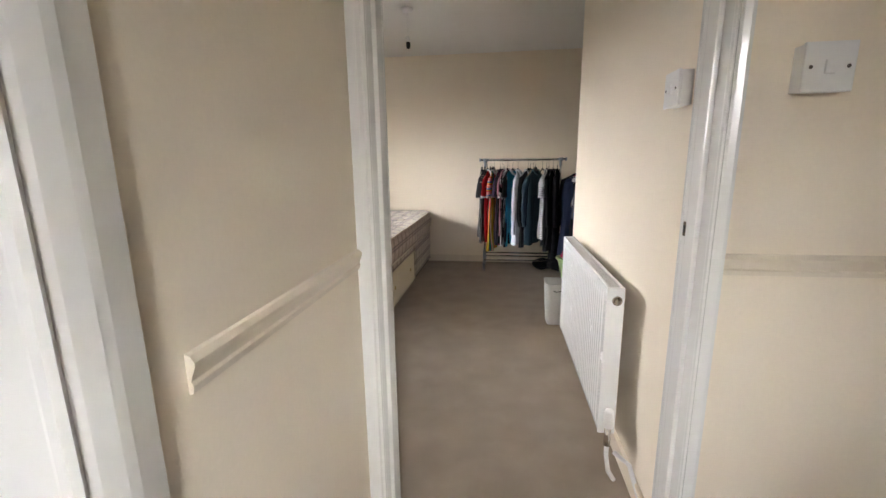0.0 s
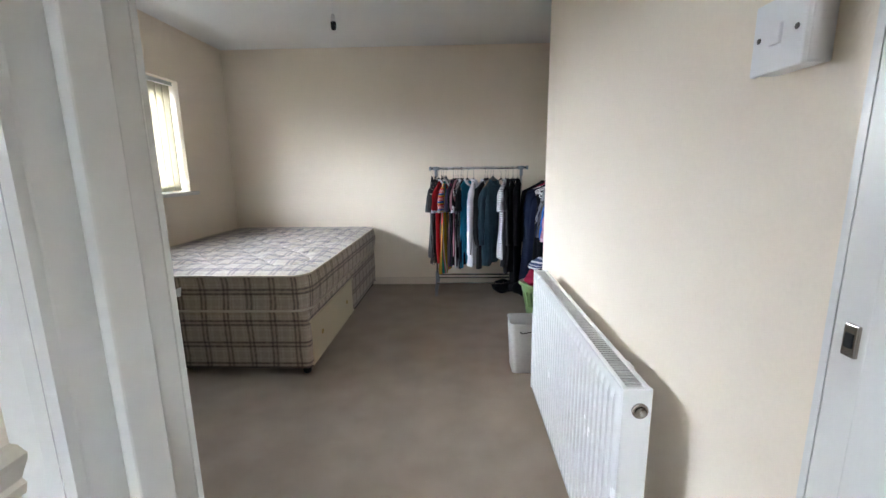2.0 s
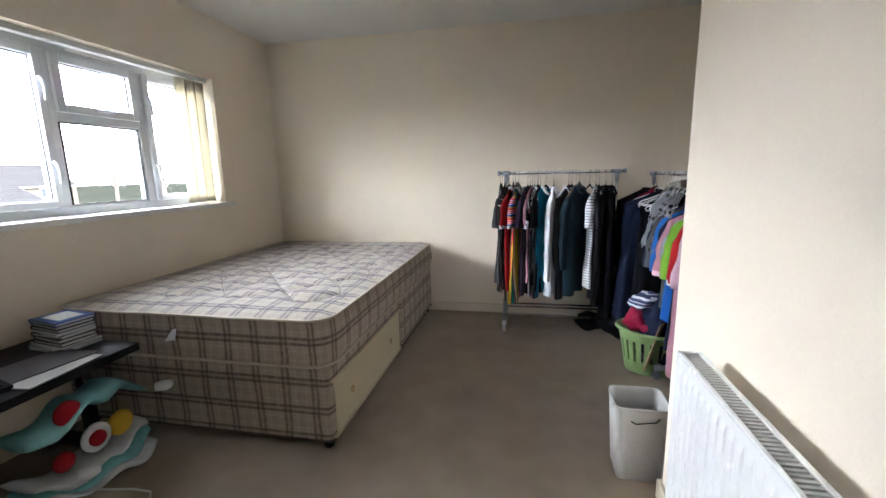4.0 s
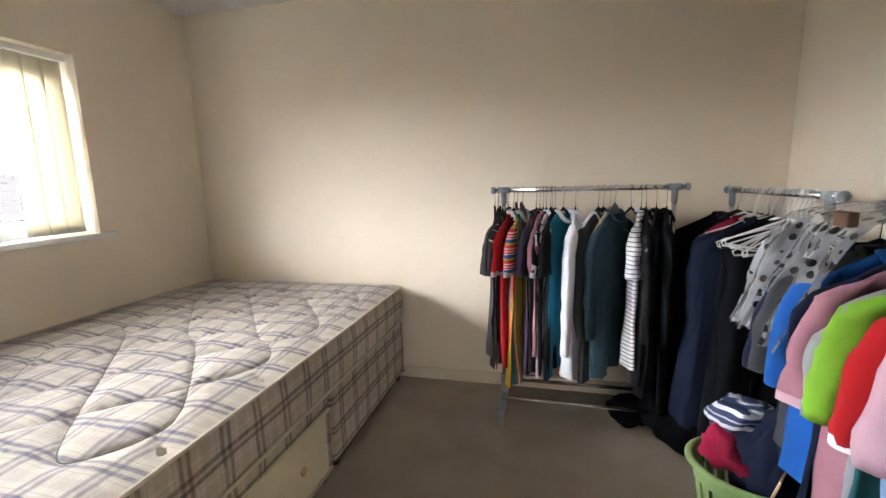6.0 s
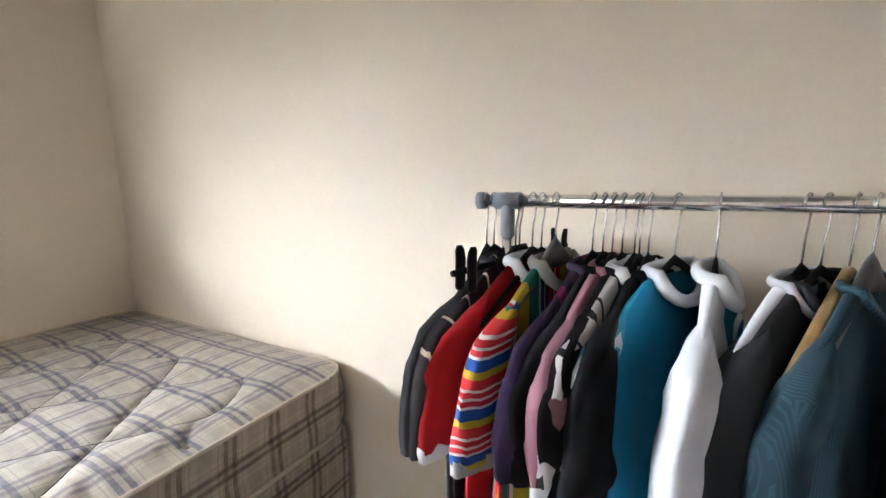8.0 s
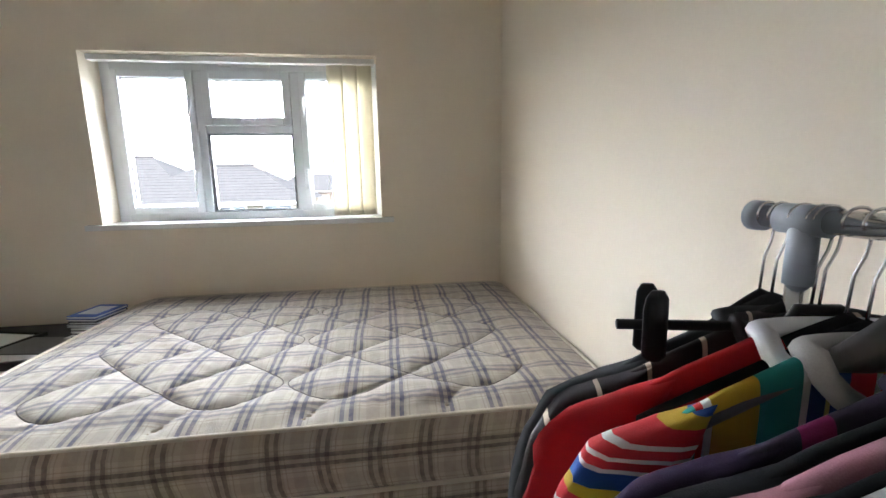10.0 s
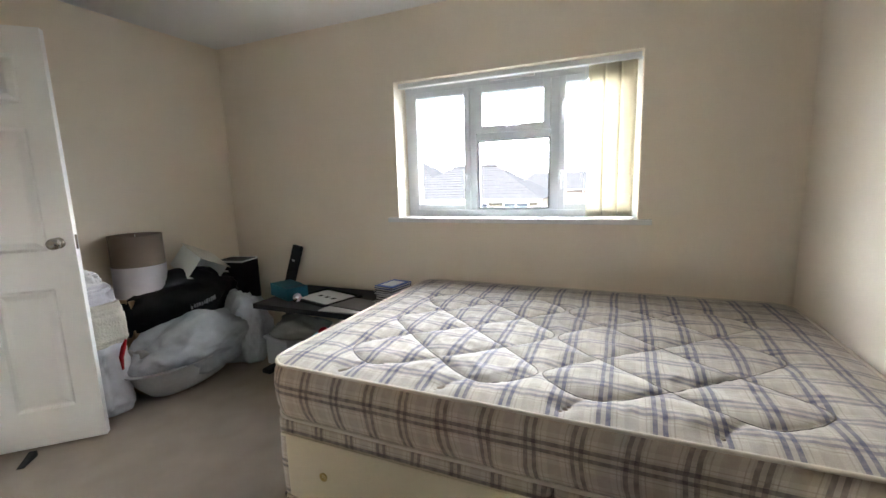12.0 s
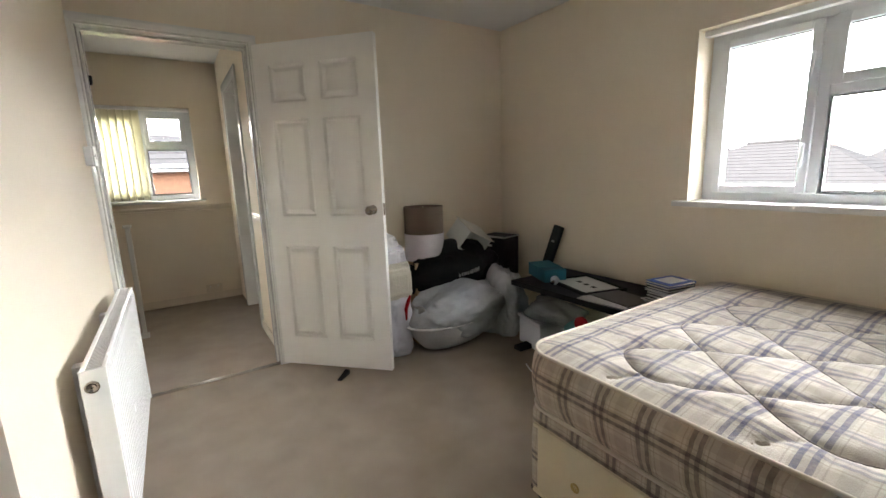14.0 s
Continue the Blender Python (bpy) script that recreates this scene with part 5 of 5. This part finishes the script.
part("bar_body", boxes(((-0.02, -0.036, 0), (0.02, 0.036, 0.325)), bevel=0.006), BLACKM, st)
part("badge", boxes(((0.0201, -0.012, 0.20), (0.022, 0.012, 0.215))), mat("grey_badge", (0.3, 0.3, 0.3), 0.4), st)

# below the table
sb = empty("storage_box", -1.68, 2.03, 0.0, -12)
tagged(sb, "cloudy white storage box with a lid on the carpet", "storage box")
CLOUDY = mat("cloudy_white_plastic", (0.66, 0.68, 0.70), 0.3, alpha=0.9, vary=0.05)
part("tub", boxes(((-0.10, -0.13, 0.0), (0.10, 0.13, 0.185)), bevel=0.012), CLOUDY, sb)
part("lid", boxes(((-0.11, -0.14, 0.186), (0.11, 0.14, 0.21)), bevel=0.008), CLOUDY, sb)
heap("bubble_wrap_roll", "crumpled clear bubble wrap lying on the white storage box", "plastic wrap", mat("clear_bubble_wrap", (0.42, 0.44, 0.42), 0.25, bump=0.9, bscale=70, alpha=0.85), (-1.68, 2.16, 0.212), (0.26, 0.46, 0.14), 21)
TOY = mat("aqua_plush_and_plastic", (0.22, 0.50, 0.50), 0.75, vary=0.12, bump=0.4)
TOYW = mat("white_plush", (0.62, 0.63, 0.62), 0.85, bump=0.4)
ty = empty("baby_bouncer", -1.60, 2.68, 0)
tagged(ty, "folded aqua and white baby play mat stuffed under the table", "baby play mat")
for k, (z, m) in enumerate(((0.03, TOYW), (0.075, TOY), (0.12, TOYW), (0.30, TOY))):
    bm = bmesh.new()
    rings = []
    for t in np.linspace(-1, 1, 15):
        y = t * 0.22
        zc_ = z + 0.06 * (1 - t * t) * (1 if k == 3 else -0.2) + 0.02 * math.sin(t * 7 + k)
        rr = 0.022 + 0.010 * math.sin(t * 5 + k * 2)
        rings.append([(0.10 + 0.04 * math.cos(a) * 2.2 + 0.03 * math.sin(t * 3 + k), y, zc_ + rr * math.sin(a)) for a in (j * math.tau / 12 for j in range(12))])
    loft(bm, rings)
    part("padded_arch", bm, m, ty, smooth=True)
for y, z, r, m in ((-0.10, 0.37, 0.045, C["red"]), (-0.02, 0.22, 0.055, TOYW), (-0.03, 0.225, 0.030, C["red"]), (0.08, 0.22, 0.05, C["yellow"]), (-0.14, 0.20, 0.035, C["red"])):
    bm = bmesh.new()
    x = 0.185 + (0.02 if r == 0.030 else 0)
    rings = [[(x + q, y + rr * math.cos(a), z + rr * math.sin(a)) for a in (j * math.tau / 18 for j in range(18))] for q, rr in ((-0.02, r * 0.6), (-0.01, r), (0.005, r), (0.014, r * 0.7), (0.016, r * 0.2))]
    loft(bm, rings)
    part("toy_patch", bm, m, ty, smooth=True)
for y, z in ((0.24, 0.29), (-0.12, 0.13)):
    part("end_cap", tube(bmesh.new(), [(0.20, y, z), (0.22, y + 0.03, z - 0.005), (0.22, y + 0.055, z - 0.01)], [0.018, 0.024, 0.020], 14), WHITEPL, ty, smooth=True)
hw = empty("wire_hanger", -1.27, 2.42, 0.005)
tagged(hw, "white wire coat hanger lying on the beige carpet", "clothes hanger")
part("wire_frame", tube(bmesh.new(), [(-0.30, 0.19, 0.0), (-0.02, 0.245, 0.0), (0.06, 0.245, 0.0), (0.09, 0.215, 0.0), (0.06, 0.17, 0.0), (0.0, 0.0, 0.0), (-0.07, -0.16, 0.0), (-0.10, -0.22, 0.0)], 0.004, 8), WHITEPL, hw, smooth=True)

# ---- corner behind the door ----
bt = empty("baby_bath", -1.24, 1.585, 0, 8)
tagged(bt, "pale grey plastic baby bath standing on the carpet, holding bags", "baby bath")
bm = bmesh.new()
rings = []
for rx, ry, z in ((0.24, 0.10, 0.0), (0.28, 0.13, 0.02), (0.35, 0.18, 0.10), (0.40, 0.215, 0.19), (0.415, 0.225, 0.20), (0.42, 0.23, 0.195), (0.40, 0.21, 0.205), (0.385, 0.20, 0.195), (0.34, 0.17, 0.10), (0.26, 0.11, 0.02)):
    rings.append([(rx * math.cos(k * math.tau / 48) * 1.0, ry * math.sin(k * math.tau / 48), z) for k in range(48)])
loft(bm, rings)
part("bath_shell", bm, TUBM, bt, smooth=True)
heap("plastic_bag", "crumpled translucent white plastic bag full of things in the bath", "plastic bag", BAG, (-1.29, 1.61, 0.075), (0.84, 0.44, 0.37), 31, rough_=0.22, sub=5)
heap("plastic_bag", "pale blue-white plastic bag bulging over the bath's rim", "plastic bag", BAG, (-1.64, 1.68, 0.0), (0.30, 0.36, 0.50), 33, rough_=0.3, sub=5)
heap("bubble_wrap", "crumpled grey bubble wrap in the baby bath", "plastic wrap", mat("grey_wrap", (0.36, 0.34, 0.33), 0.4, bump=0.8, bscale=60), (-0.99, 1.56, 0.12), (0.26, 0.24, 0.22), 35, sub=5)
bb = heap("holdall_bag", "large black fabric bag lying over the bags in the corner", "bag", mat("black_nylon", (0.007, 0.007, 0.008), 0.6, bump=0.5, bscale=14), (-1.33, 1.44, 0.33), (0.86, 0.36, 0.38), 37, rough_=0.2, sub=5)
nodes_of(bb.data.materials[0])[2].inputs["Specular IOR Level"].default_value = 0.2
skin = bvhtree.BVHTree.FromPolygons([v.co for v in bb.data.vertices], [p.vertices[:] for p in bb.data.polygons])
for i in range(11):
    x, z = 0.055 - 0.0165 * i, 0.165 + 0.0022 * i
    place = skin.ray_cast(Vector((x, 1.0, z)), Vector((0, -1, 0)))[0]
    if place:
        w, h = 0.0045 if i % 3 else 0.0065, 0.012 if i % 2 else 0.016
        part("print_mark", boxes(((x - w, place.y - 0.003, z - h), (x + w, place.y + 0.002, z + h))), mat("grey_print", (0.35, 0.35, 0.35), 0.6), bb.parent)


def drum(x, y, z, r, h, m, inner, label, tilt=0.0):
    d = empty("lampshade", x, y, z)
    d.matrix_world = pose(x, y, z, tilt, 0, 0)
    tagged(d, label, "lampshade")
    bm = bmesh.new()
    n = 48
    loft(bm, [[(q * math.cos(k * math.tau / n), q * math.sin(k * math.tau / n), zz_) for k in range(n)] for q, zz_ in ((r, 0), (r, h), (r - 0.003, h), (r - 0.003, 0), (r, 0))], True, False)
    part("shade", bm, m, d, smooth=False)
    for zz_ in (0.002, h - 0.002):
        bm = bmesh.new()
        tube(bm, [(r * math.cos(k * math.tau / n), r * math.sin(k * math.tau / n), zz_) for k in range(n + 1)], 0.003, 6)
        part("rim", bm, m, d, smooth=True)
    bm = bmesh.new()
    for a in (0, 2.1, 4.2):
        tube(bm, [((r - 0.003) * math.cos(a), (r - 0.003) * math.sin(a), h - 0.01), (0.02 * math.cos(a), 0.02 * math.sin(a), h - 0.03)], 0.0015, 6)
    tube(bm, [(0.02 * math.cos(a), 0.02 * math.sin(a), h - 0.03) for a in (k * math.tau / 16 for k in range(17))], 0.002, 6)
    part("shade_ring", bm, WHITEPL, d)


cr = empty("cardboard_carton", -1.13, 1.36, 0, 0)
tagged(cr, "plain carton behind the bags, carrying two lampshades", "carton")
part("carton_body", boxes(((-0.15, -0.13, 0), (0.15, 0.15, 0.60)), bevel=0.003), CARD, cr)
drum(-1.13, 1.39, 0.602, 0.145, 0.19, mat("silver_fabric", (0.66, 0.62, 0.65), 0.30, 0.35, vary=0.05), None, "silver-grey drum lampshade standing on a carton in the corner")
drum(-1.13, 1.39, 0.794, 0.142, 0.19, mat("taupe_fabric", (0.16, 0.115, 0.085), 0.7, vary=0.08, bump=0.3, bscale=400), None, "taupe-brown drum lampshade stacked on a silver one")
wx = empty("white_box", 0, 0, 0)
wx.matrix_world = pose(-1.44, 1.44, 0.66, -28, -24, 8)
tagged(wx, "open white cardboard box tilted on the black bag", "cardboard box")
part("box_body", boxes(((-0.12, -0.10, 0), (0.12, 0.10, 0.012)), ((-0.12, -0.10, 0.012), (-0.117, 0.10, 0.16)), ((0.117, -0.10, 0.012), (0.12, 0.10, 0.16)), ((-0.117, -0.10, 0.012), (0.117, -0.097, 0.16))), PAPER, wx)
part("box_lid", boxes(((-0.13, -0.11, 0.161), (0.13, 0.12, 0.166))), mat("cream_card", (0.66, 0.62, 0.54), 0.7), wx)
bs = empty("black_box", -1.84, 1.40, 0, 12)
tagged(bs, "tall glossy black box with a white edge line in the corner", "box")
part("box_body", boxes(((-0.10, -0.12, 0), (0.10, 0.12, 0.70)), bevel=0.003), BLACKPL, bs)
part("edge_line", boxes(((0.1002, -0.12, 0.69), (0.103, 0.12, 0.70)), ((-0.10, 0.1202, 0.69), (0.1, 0.123, 0.70)), ((-0.10, -0.12, 0.7002), (-0.096, 0.12, 0.703)), ((0.096, -0.12, 0.7002), (0.10, 0.12, 0.703))), PAPER, bs)
part("print_mark", boxes(((0.1002, -0.09, 0.615), (0.102, 0.0, 0.63))), PAPER, bs)

# stack behind the door
heap("carrier_bag", "white carrier bag with red handles standing behind the door", "bag", mat("white_carrier_bag", (0.60, 0.60, 0.63), 0.4, bump=0.6, bscale=20), (-0.80, 1.475, 0.0), (0.21, 0.30, 0.46), 41, boxy=0.6, rough_=0.14, sub=5)
rb = empty("red_ribbon", -0.835, 1.635, 0.34)
tagged(rb, "red bag handle loop", "bag handle")
part("strap", tube(bmesh.new(), [(0.01, 0.0, -0.08), (0.02, 0.02, 0.0), (0.015, 0.045, 0.06), (0.0, 0.05, 0.10)], [0.006, 0.012, 0.012, 0.006], 8), C["red"], rb, smooth=True)
heap("knitted_blanket", "folded cream knitted blanket on the bag behind the door", "blanket", mat("cream_knit", (0.62, 0.58, 0.48), 0.9, bump=1.0, bscale=90), (-0.80, 1.475, 0.40), (0.235, 0.26, 0.25), 43, boxy=0.45, rough_=0.10, sub=5)
heap("white_towel", "folded white towel on the cream blanket", "towel", mat("white_towelling", (0.68, 0.67, 0.70), 0.95, bump=1.0, bscale=300), (-0.79, 1.47, 0.63), (0.19, 0.22, 0.12), 45, boxy=0.5, rough_=0.2, sub=5)
heap("white_towel", "small rolled white towel on top of the stack", "towel", mat("white_towelling_b", (0.70, 0.69, 0.68), 0.95, bump=1.0, bscale=300), (-0.77, 1.45, 0.735), (0.15, 0.18, 0.09), 47, boxy=0.6, rough_=0.3, sub=5)

# ---- landing ----
nw = empty("stair_gate_post", 0.70, 0.05, 0)
tagged(nw, "slim white painted post with a knob on the landing", "post")
part("post", boxes(((-0.016, -0.016, 0), (0.016, 0.016, 0.88)), bevel=0.003), GLOSS, nw)
part("post_cap", boxes(((-0.028, -0.028, 0.88), (0.028, 0.028, 0.905)), bevel=0.008), GLOSS, nw)
part("post_foot", boxes(((-0.03, -0.03, 0), (0.03, 0.03, 0.035)), bevel=0.006), GLOSS, nw)
so = empty("wall_socket", 0.13, HY, 0.12)
tagged(so, "cream double socket plate low on the landing wall", "socket")
part("face_plate", boxes(((-0.073, 0, -0.043), (0.073, 0.012, 0.043)), bevel=0.003), CREAMTRIM, so)
for x in (-0.035, 0.035):
    part("rocker", boxes(((x - 0.006, 0.012, 0.012), (x + 0.006, 0.016, 0.028)), bevel=0.001), WHITEPL, so)
lh = empty("loft_hatch", 0.75, 0.25, HC - 0.001)
tagged(lh, "white loft hatch with a moulded frame in the landing ceiling", "loft hatch")
for a, b in (((-0.32, -0.30), (-0.27, 0.30)), ((0.27, -0.30), (0.32, 0.30)), ((-0.27, -0.30), (0.27, -0.25)), ((-0.27, 0.25), (0.27, 0.30))):
    part("hatch_frame", boxes(((*a, -0.02), (*b, 0.0)), bevel=0.004), GLOSS, lh)
part("hatch_panel", boxes(((-0.265, -0.245, -0.010), (0.265, 0.245, -0.001)), bevel=0.002), GLOSS, lh)

# ---- outside ----
GRASS = mat("winter_grass", (0.013, 0.014, 0.011), 0.95, vary=0.3, scale=0.4)
ROOFM = mat("grey_brown_roof_tile", (0.026, 0.0255, 0.0255), 0.9, vary=0.2, scale=3)
PALEB = mat("weathered_pale_brick", (0.085, 0.070, 0.060), 0.9, vary=0.15, scale=9)
BRICKM = mat("orange_brick", (0.105, 0.056, 0.036), 0.9, vary=0.22, scale=9)
RENDERM = mat("cream_render", (0.11, 0.095, 0.075), 0.9, vary=0.08)
FASCIA = mat("weathered_white_boards", (0.22, 0.22, 0.22), 0.7)
DARKG = mat("dark_window_glass", (0.04, 0.05, 0.06), 0.08)
for m_ in (GRASS, ROOFM, BRICKM, PALEB, RENDERM, FASCIA):
    nodes_of(m_)[2].inputs["Specular IOR Level"].default_value = 0.0
structure("ground", boxes(((-400, -400, -3.2), (400, 400, -2.8))), GRASS)


def tile_rows(bm, a, b, c, d, rows):
    """Overlapping courses of tiles over the roof plane a-b (eaves) to d-c (ridge)."""
    a, b, c, d = map(Vector, (a, b, c, d))
    nrm = (b - a).cross(d - a).normalized()
    if nrm.z < 0:
        nrm = -nrm
    for k in range(rows):
        f, g = k / rows, (k + 1.12) / rows
        g = min(g, 1.0)
        p, q = a.lerp(d, f), b.lerp(c, f)
        r, s = b.lerp(c, g), a.lerp(d, g)
        vs = [bm.verts.new(v) for v in (p + nrm * 0.022, q + nrm * 0.022, r + nrm * 0.006, s + nrm * 0.006, p, q)]
        bm.faces.new(vs[:4])
        bm.faces.new((vs[0], vs[1], vs[5], vs[4]))


def house(x, y, rz, w, d, eave, ridge, wallm, label, hip=0.0, floors=2, wins=3):
    h = empty("house", x, y, -2.8, rz)
    tagged(h, label, "house", "houses across the gardens")
    E, R = eave + 2.8, ridge + 2.8
    bm = bmesh.new()
    box(bm, (-w / 2, -d / 2, 0), (w / 2, d / 2, E))
    part("wall", bm, wallm, h)
    if hip == 0:
        for s in (-1, 1):
            bm = bmesh.new()
            loft(bm, [[(s * w / 2, -d / 2, E), (s * w / 2, d / 2, E), (s * w / 2, 0, R - 0.05)], [(s * (w / 2 - 0.2), -d / 2, E), (s * (w / 2 - 0.2), d / 2, E), (s * (w / 2 - 0.2), 0, R - 0.05)]])
            part("gable", bm, wallm, h)
    o = 0.35
    bm = bmesh.new()
    W, D = w / 2 + o, d / 2 + o
    hx = w / 2 - hip if hip else W
    rows = max(8, int(math.hypot(D, R - E) / 0.33))
    tile_rows(bm, (-W, -D, E - 0.1), (W, -D, E - 0.1), (hx, 0, R), (-hx, 0, R), rows)
    tile_rows(bm, (W, D, E - 0.1), (-W, D, E - 0.1), (-hx, 0, R), (hx, 0, R), rows)
    if hip:
        tile_rows(bm, (W, -D, E - 0.1), (W, D, E - 0.1), (hx, 0, R), (hx, 0, R), rows)
        tile_rows(bm, (-W, D, E - 0.1), (-W, -D, E - 0.1), (-hx, 0, R), (-hx, 0, R), rows)
    part("roof", bm, ROOFM, h)
    part("ridge", tube(bmesh.new(), [(-hx, 0, R), (hx, 0, R)], 0.12, 8), ROOFM, h)
    for s in (-1, 1):
        part("fascia_board", boxes(((-W, s * D - 0.02, E - 0.28), (W, s * D + 0.02, E - 0.08)), bevel=0.01), FASCIA, h)
        part("gutter", tube(bmesh.new(), [(-W, s * (D + 0.07), E - 0.13), (W, s * (D + 0.07), E - 0.13)], 0.06, 8), FASCIA, h)
    for s in (-1, 1):
        for i in range(wins):
            xx = -w / 2 + w * (i + 0.5) / wins
            for fl in range(floors):
                z0 = E - 1.40 - 2.6 * fl
                if z0 < 0.3:
                    continue
                wn_ = part("window_frame", boxes(((xx - 0.75, s * d / 2 - 0.06, z0), (xx - 0.69, s * d / 2 + 0.05, z0 + 1.1)), ((xx + 0.69, s * d / 2 - 0.06, z0), (xx + 0.75, s * d / 2 + 0.05, z0 + 1.1)), ((xx - 0.03, s * d / 2 - 0.06, z0), (xx + 0.03, s * d / 2 + 0.05, z0 + 1.1)),
                                                 ((xx - 0.69, s * d / 2 - 0.06, z0 + 1.04), (xx + 0.69, s * d / 2 + 0.05, z0 + 1.1)), ((xx - 0.69, s * d / 2 - 0.06, z0), (xx + 0.69, s * d / 2 + 0.07, z0 + 0.06))), UPVC, h)
                part("pane", boxes(((xx - 0.69, s * d / 2 - 0.02, z0 + 0.06), (xx + 0.69, s * d / 2 + 0.02, z0 + 1.04))), DARKG, wn_)
    ch = part("chimney", boxes(((w * 0.2 - 0.28, -0.25, R - 0.7), (w * 0.2 + 0.28, 0.25, R + 0.42)), bevel=0.03), BRICKM if wallm is BRICKM else PALEB, h)
    part("chimney_pot", lathe(bmesh.new(), [(0.12, 0), (0.14, 0.05), (0.11, 0.35)], 12, (w * 0.2, 0, R + 0.42)), PALEB, ch)
    return h


house(-27, -5.2, 92, 9.5, 7.5, 0.25, 2.2, RENDERM, "low tiled house with cream walls across the gardens", 3.2, 2, 4)
house(-30.5, -16, 90, 17, 8, 0.5, 2.95, RENDERM, "cream-walled house with a hipped tiled roof behind gardens", 3.5, 2, 5)
house(-58, 15, 95, 16, 8.5, -0.2, 1.7, RENDERM, "hazy cream-walled house far beyond the gardens", 3.5)
house(-34, 16.5, 92, 12, 8, 0.0, 1.9, PALEB, "brick house with a grey tiled roof and chimney", 0)
house(-38, -20, 80, 16, 9, 0.1, 2.1, PALEB, "pale brick house with a long grey tiled roof", 3)
house(-72, 2, 95, 30, 10, -0.3, 2.2, PALEB, "distant brick house with a tiled roof", 3)
house(-60, 34, 95, 22, 9, 0.8, 3.2, RENDERM, "distant pale house with a tiled roof", 0)
house(5.5, -14.5, 0, 12, 8, 1.75, 4.4, BRICKM, "orange brick house with white windows behind the landing", 0)
house(-8.5, -17, 4, 10, 8, 1.2, 3.6, BRICKM, "orange brick neighbouring house with a tiled roof", 0)

# leafless hedge line and far trees
TREEM = mat("winter_foliage", (0.045, 0.052, 0.046), 0.95, vary=0.35, scale=2)
BARK = mat("grey_bark", (0.10, 0.08, 0.06), 0.9, vary=0.2)


def tree(x, y, h, seed):
    rnd = random.Random(seed)
    t = empty("tree", x, y, -2.8)
    tagged(t, "bushy tree behind the far roofs, hazy in the distance", "tree", "trees beyond the gardens")
    bm = bmesh.new()
    tube(bm, [(0, 0, 0), (0.1, 0, h * 0.3), (0, 0.1, h * 0.6), (0.1, 0, h * 0.85)], [h * 0.03, h * 0.024, h * 0.015, h * 0.006], 8)
    for k in range(9):
        a, z = rnd.uniform(0, 6.28), h * rnd.uniform(0.28, 0.7)
        r = h * rnd.uniform(0.18, 0.3)
        tube(bm, [(0, 0, z), (r * 0.5 * math.cos(a), r * 0.5 * math.sin(a), z + r * 0.4), (r * math.cos(a), r * math.sin(a), z + r * 0.9)], [h * 0.010, h * 0.006, h * 0.002], 6)
    part("trunk", bm, BARK, t)
    verts, faces = [], []
    for k in range(2600):
        a, e = rnd.uniform(0, 6.28), rnd.gauss(0, 1)
        lobe = rnd.randrange(9)
        la = lobe * 0.7 + seed
        c = Vector((h * 0.20 * math.cos(la) * (lobe > 0), h * 0.20 * math.sin(la) * (lobe > 0), h * (0.45 + 0.055 * lobe % 0.4)))
        p = c + Vector((rnd.gauss(0, 1), rnd.gauss(0, 1), rnd.gauss(0, 0.8))).normalized() * h * 0.17 * rnd.random() ** 0.4
        s = h * 0.018
        u, v = Vector((rnd.gauss(0, 1), rnd.gauss(0, 1), rnd.gauss(0, 1))).normalized(), Vector((rnd.gauss(0, 1), rnd.gauss(0, 1), rnd.gauss(0, 1))).normalized()
        i = len(verts)
        verts += [tuple(p), tuple(p + u * s), tuple(p + u * s * 0.5 + v * s)]
        faces.append((i, i + 1, i + 2))
    me = bpy.data.meshes.new("crown")
    me.from_pydata(verts, [], faces)
    me.materials.append(TREEM)
    c = new("crown", me)
    c.parent = t


for i, (x, y, h) in enumerate(((-46, -34, 8), (-62, -14, 8.5), (-66, 16, 9), (-44, 46, 9.5), (-40, 62, 10), (-58, 52, 9), (-75, 0, 9), (-75, -30, 9))):
    tree(x, y, h, i + 5)
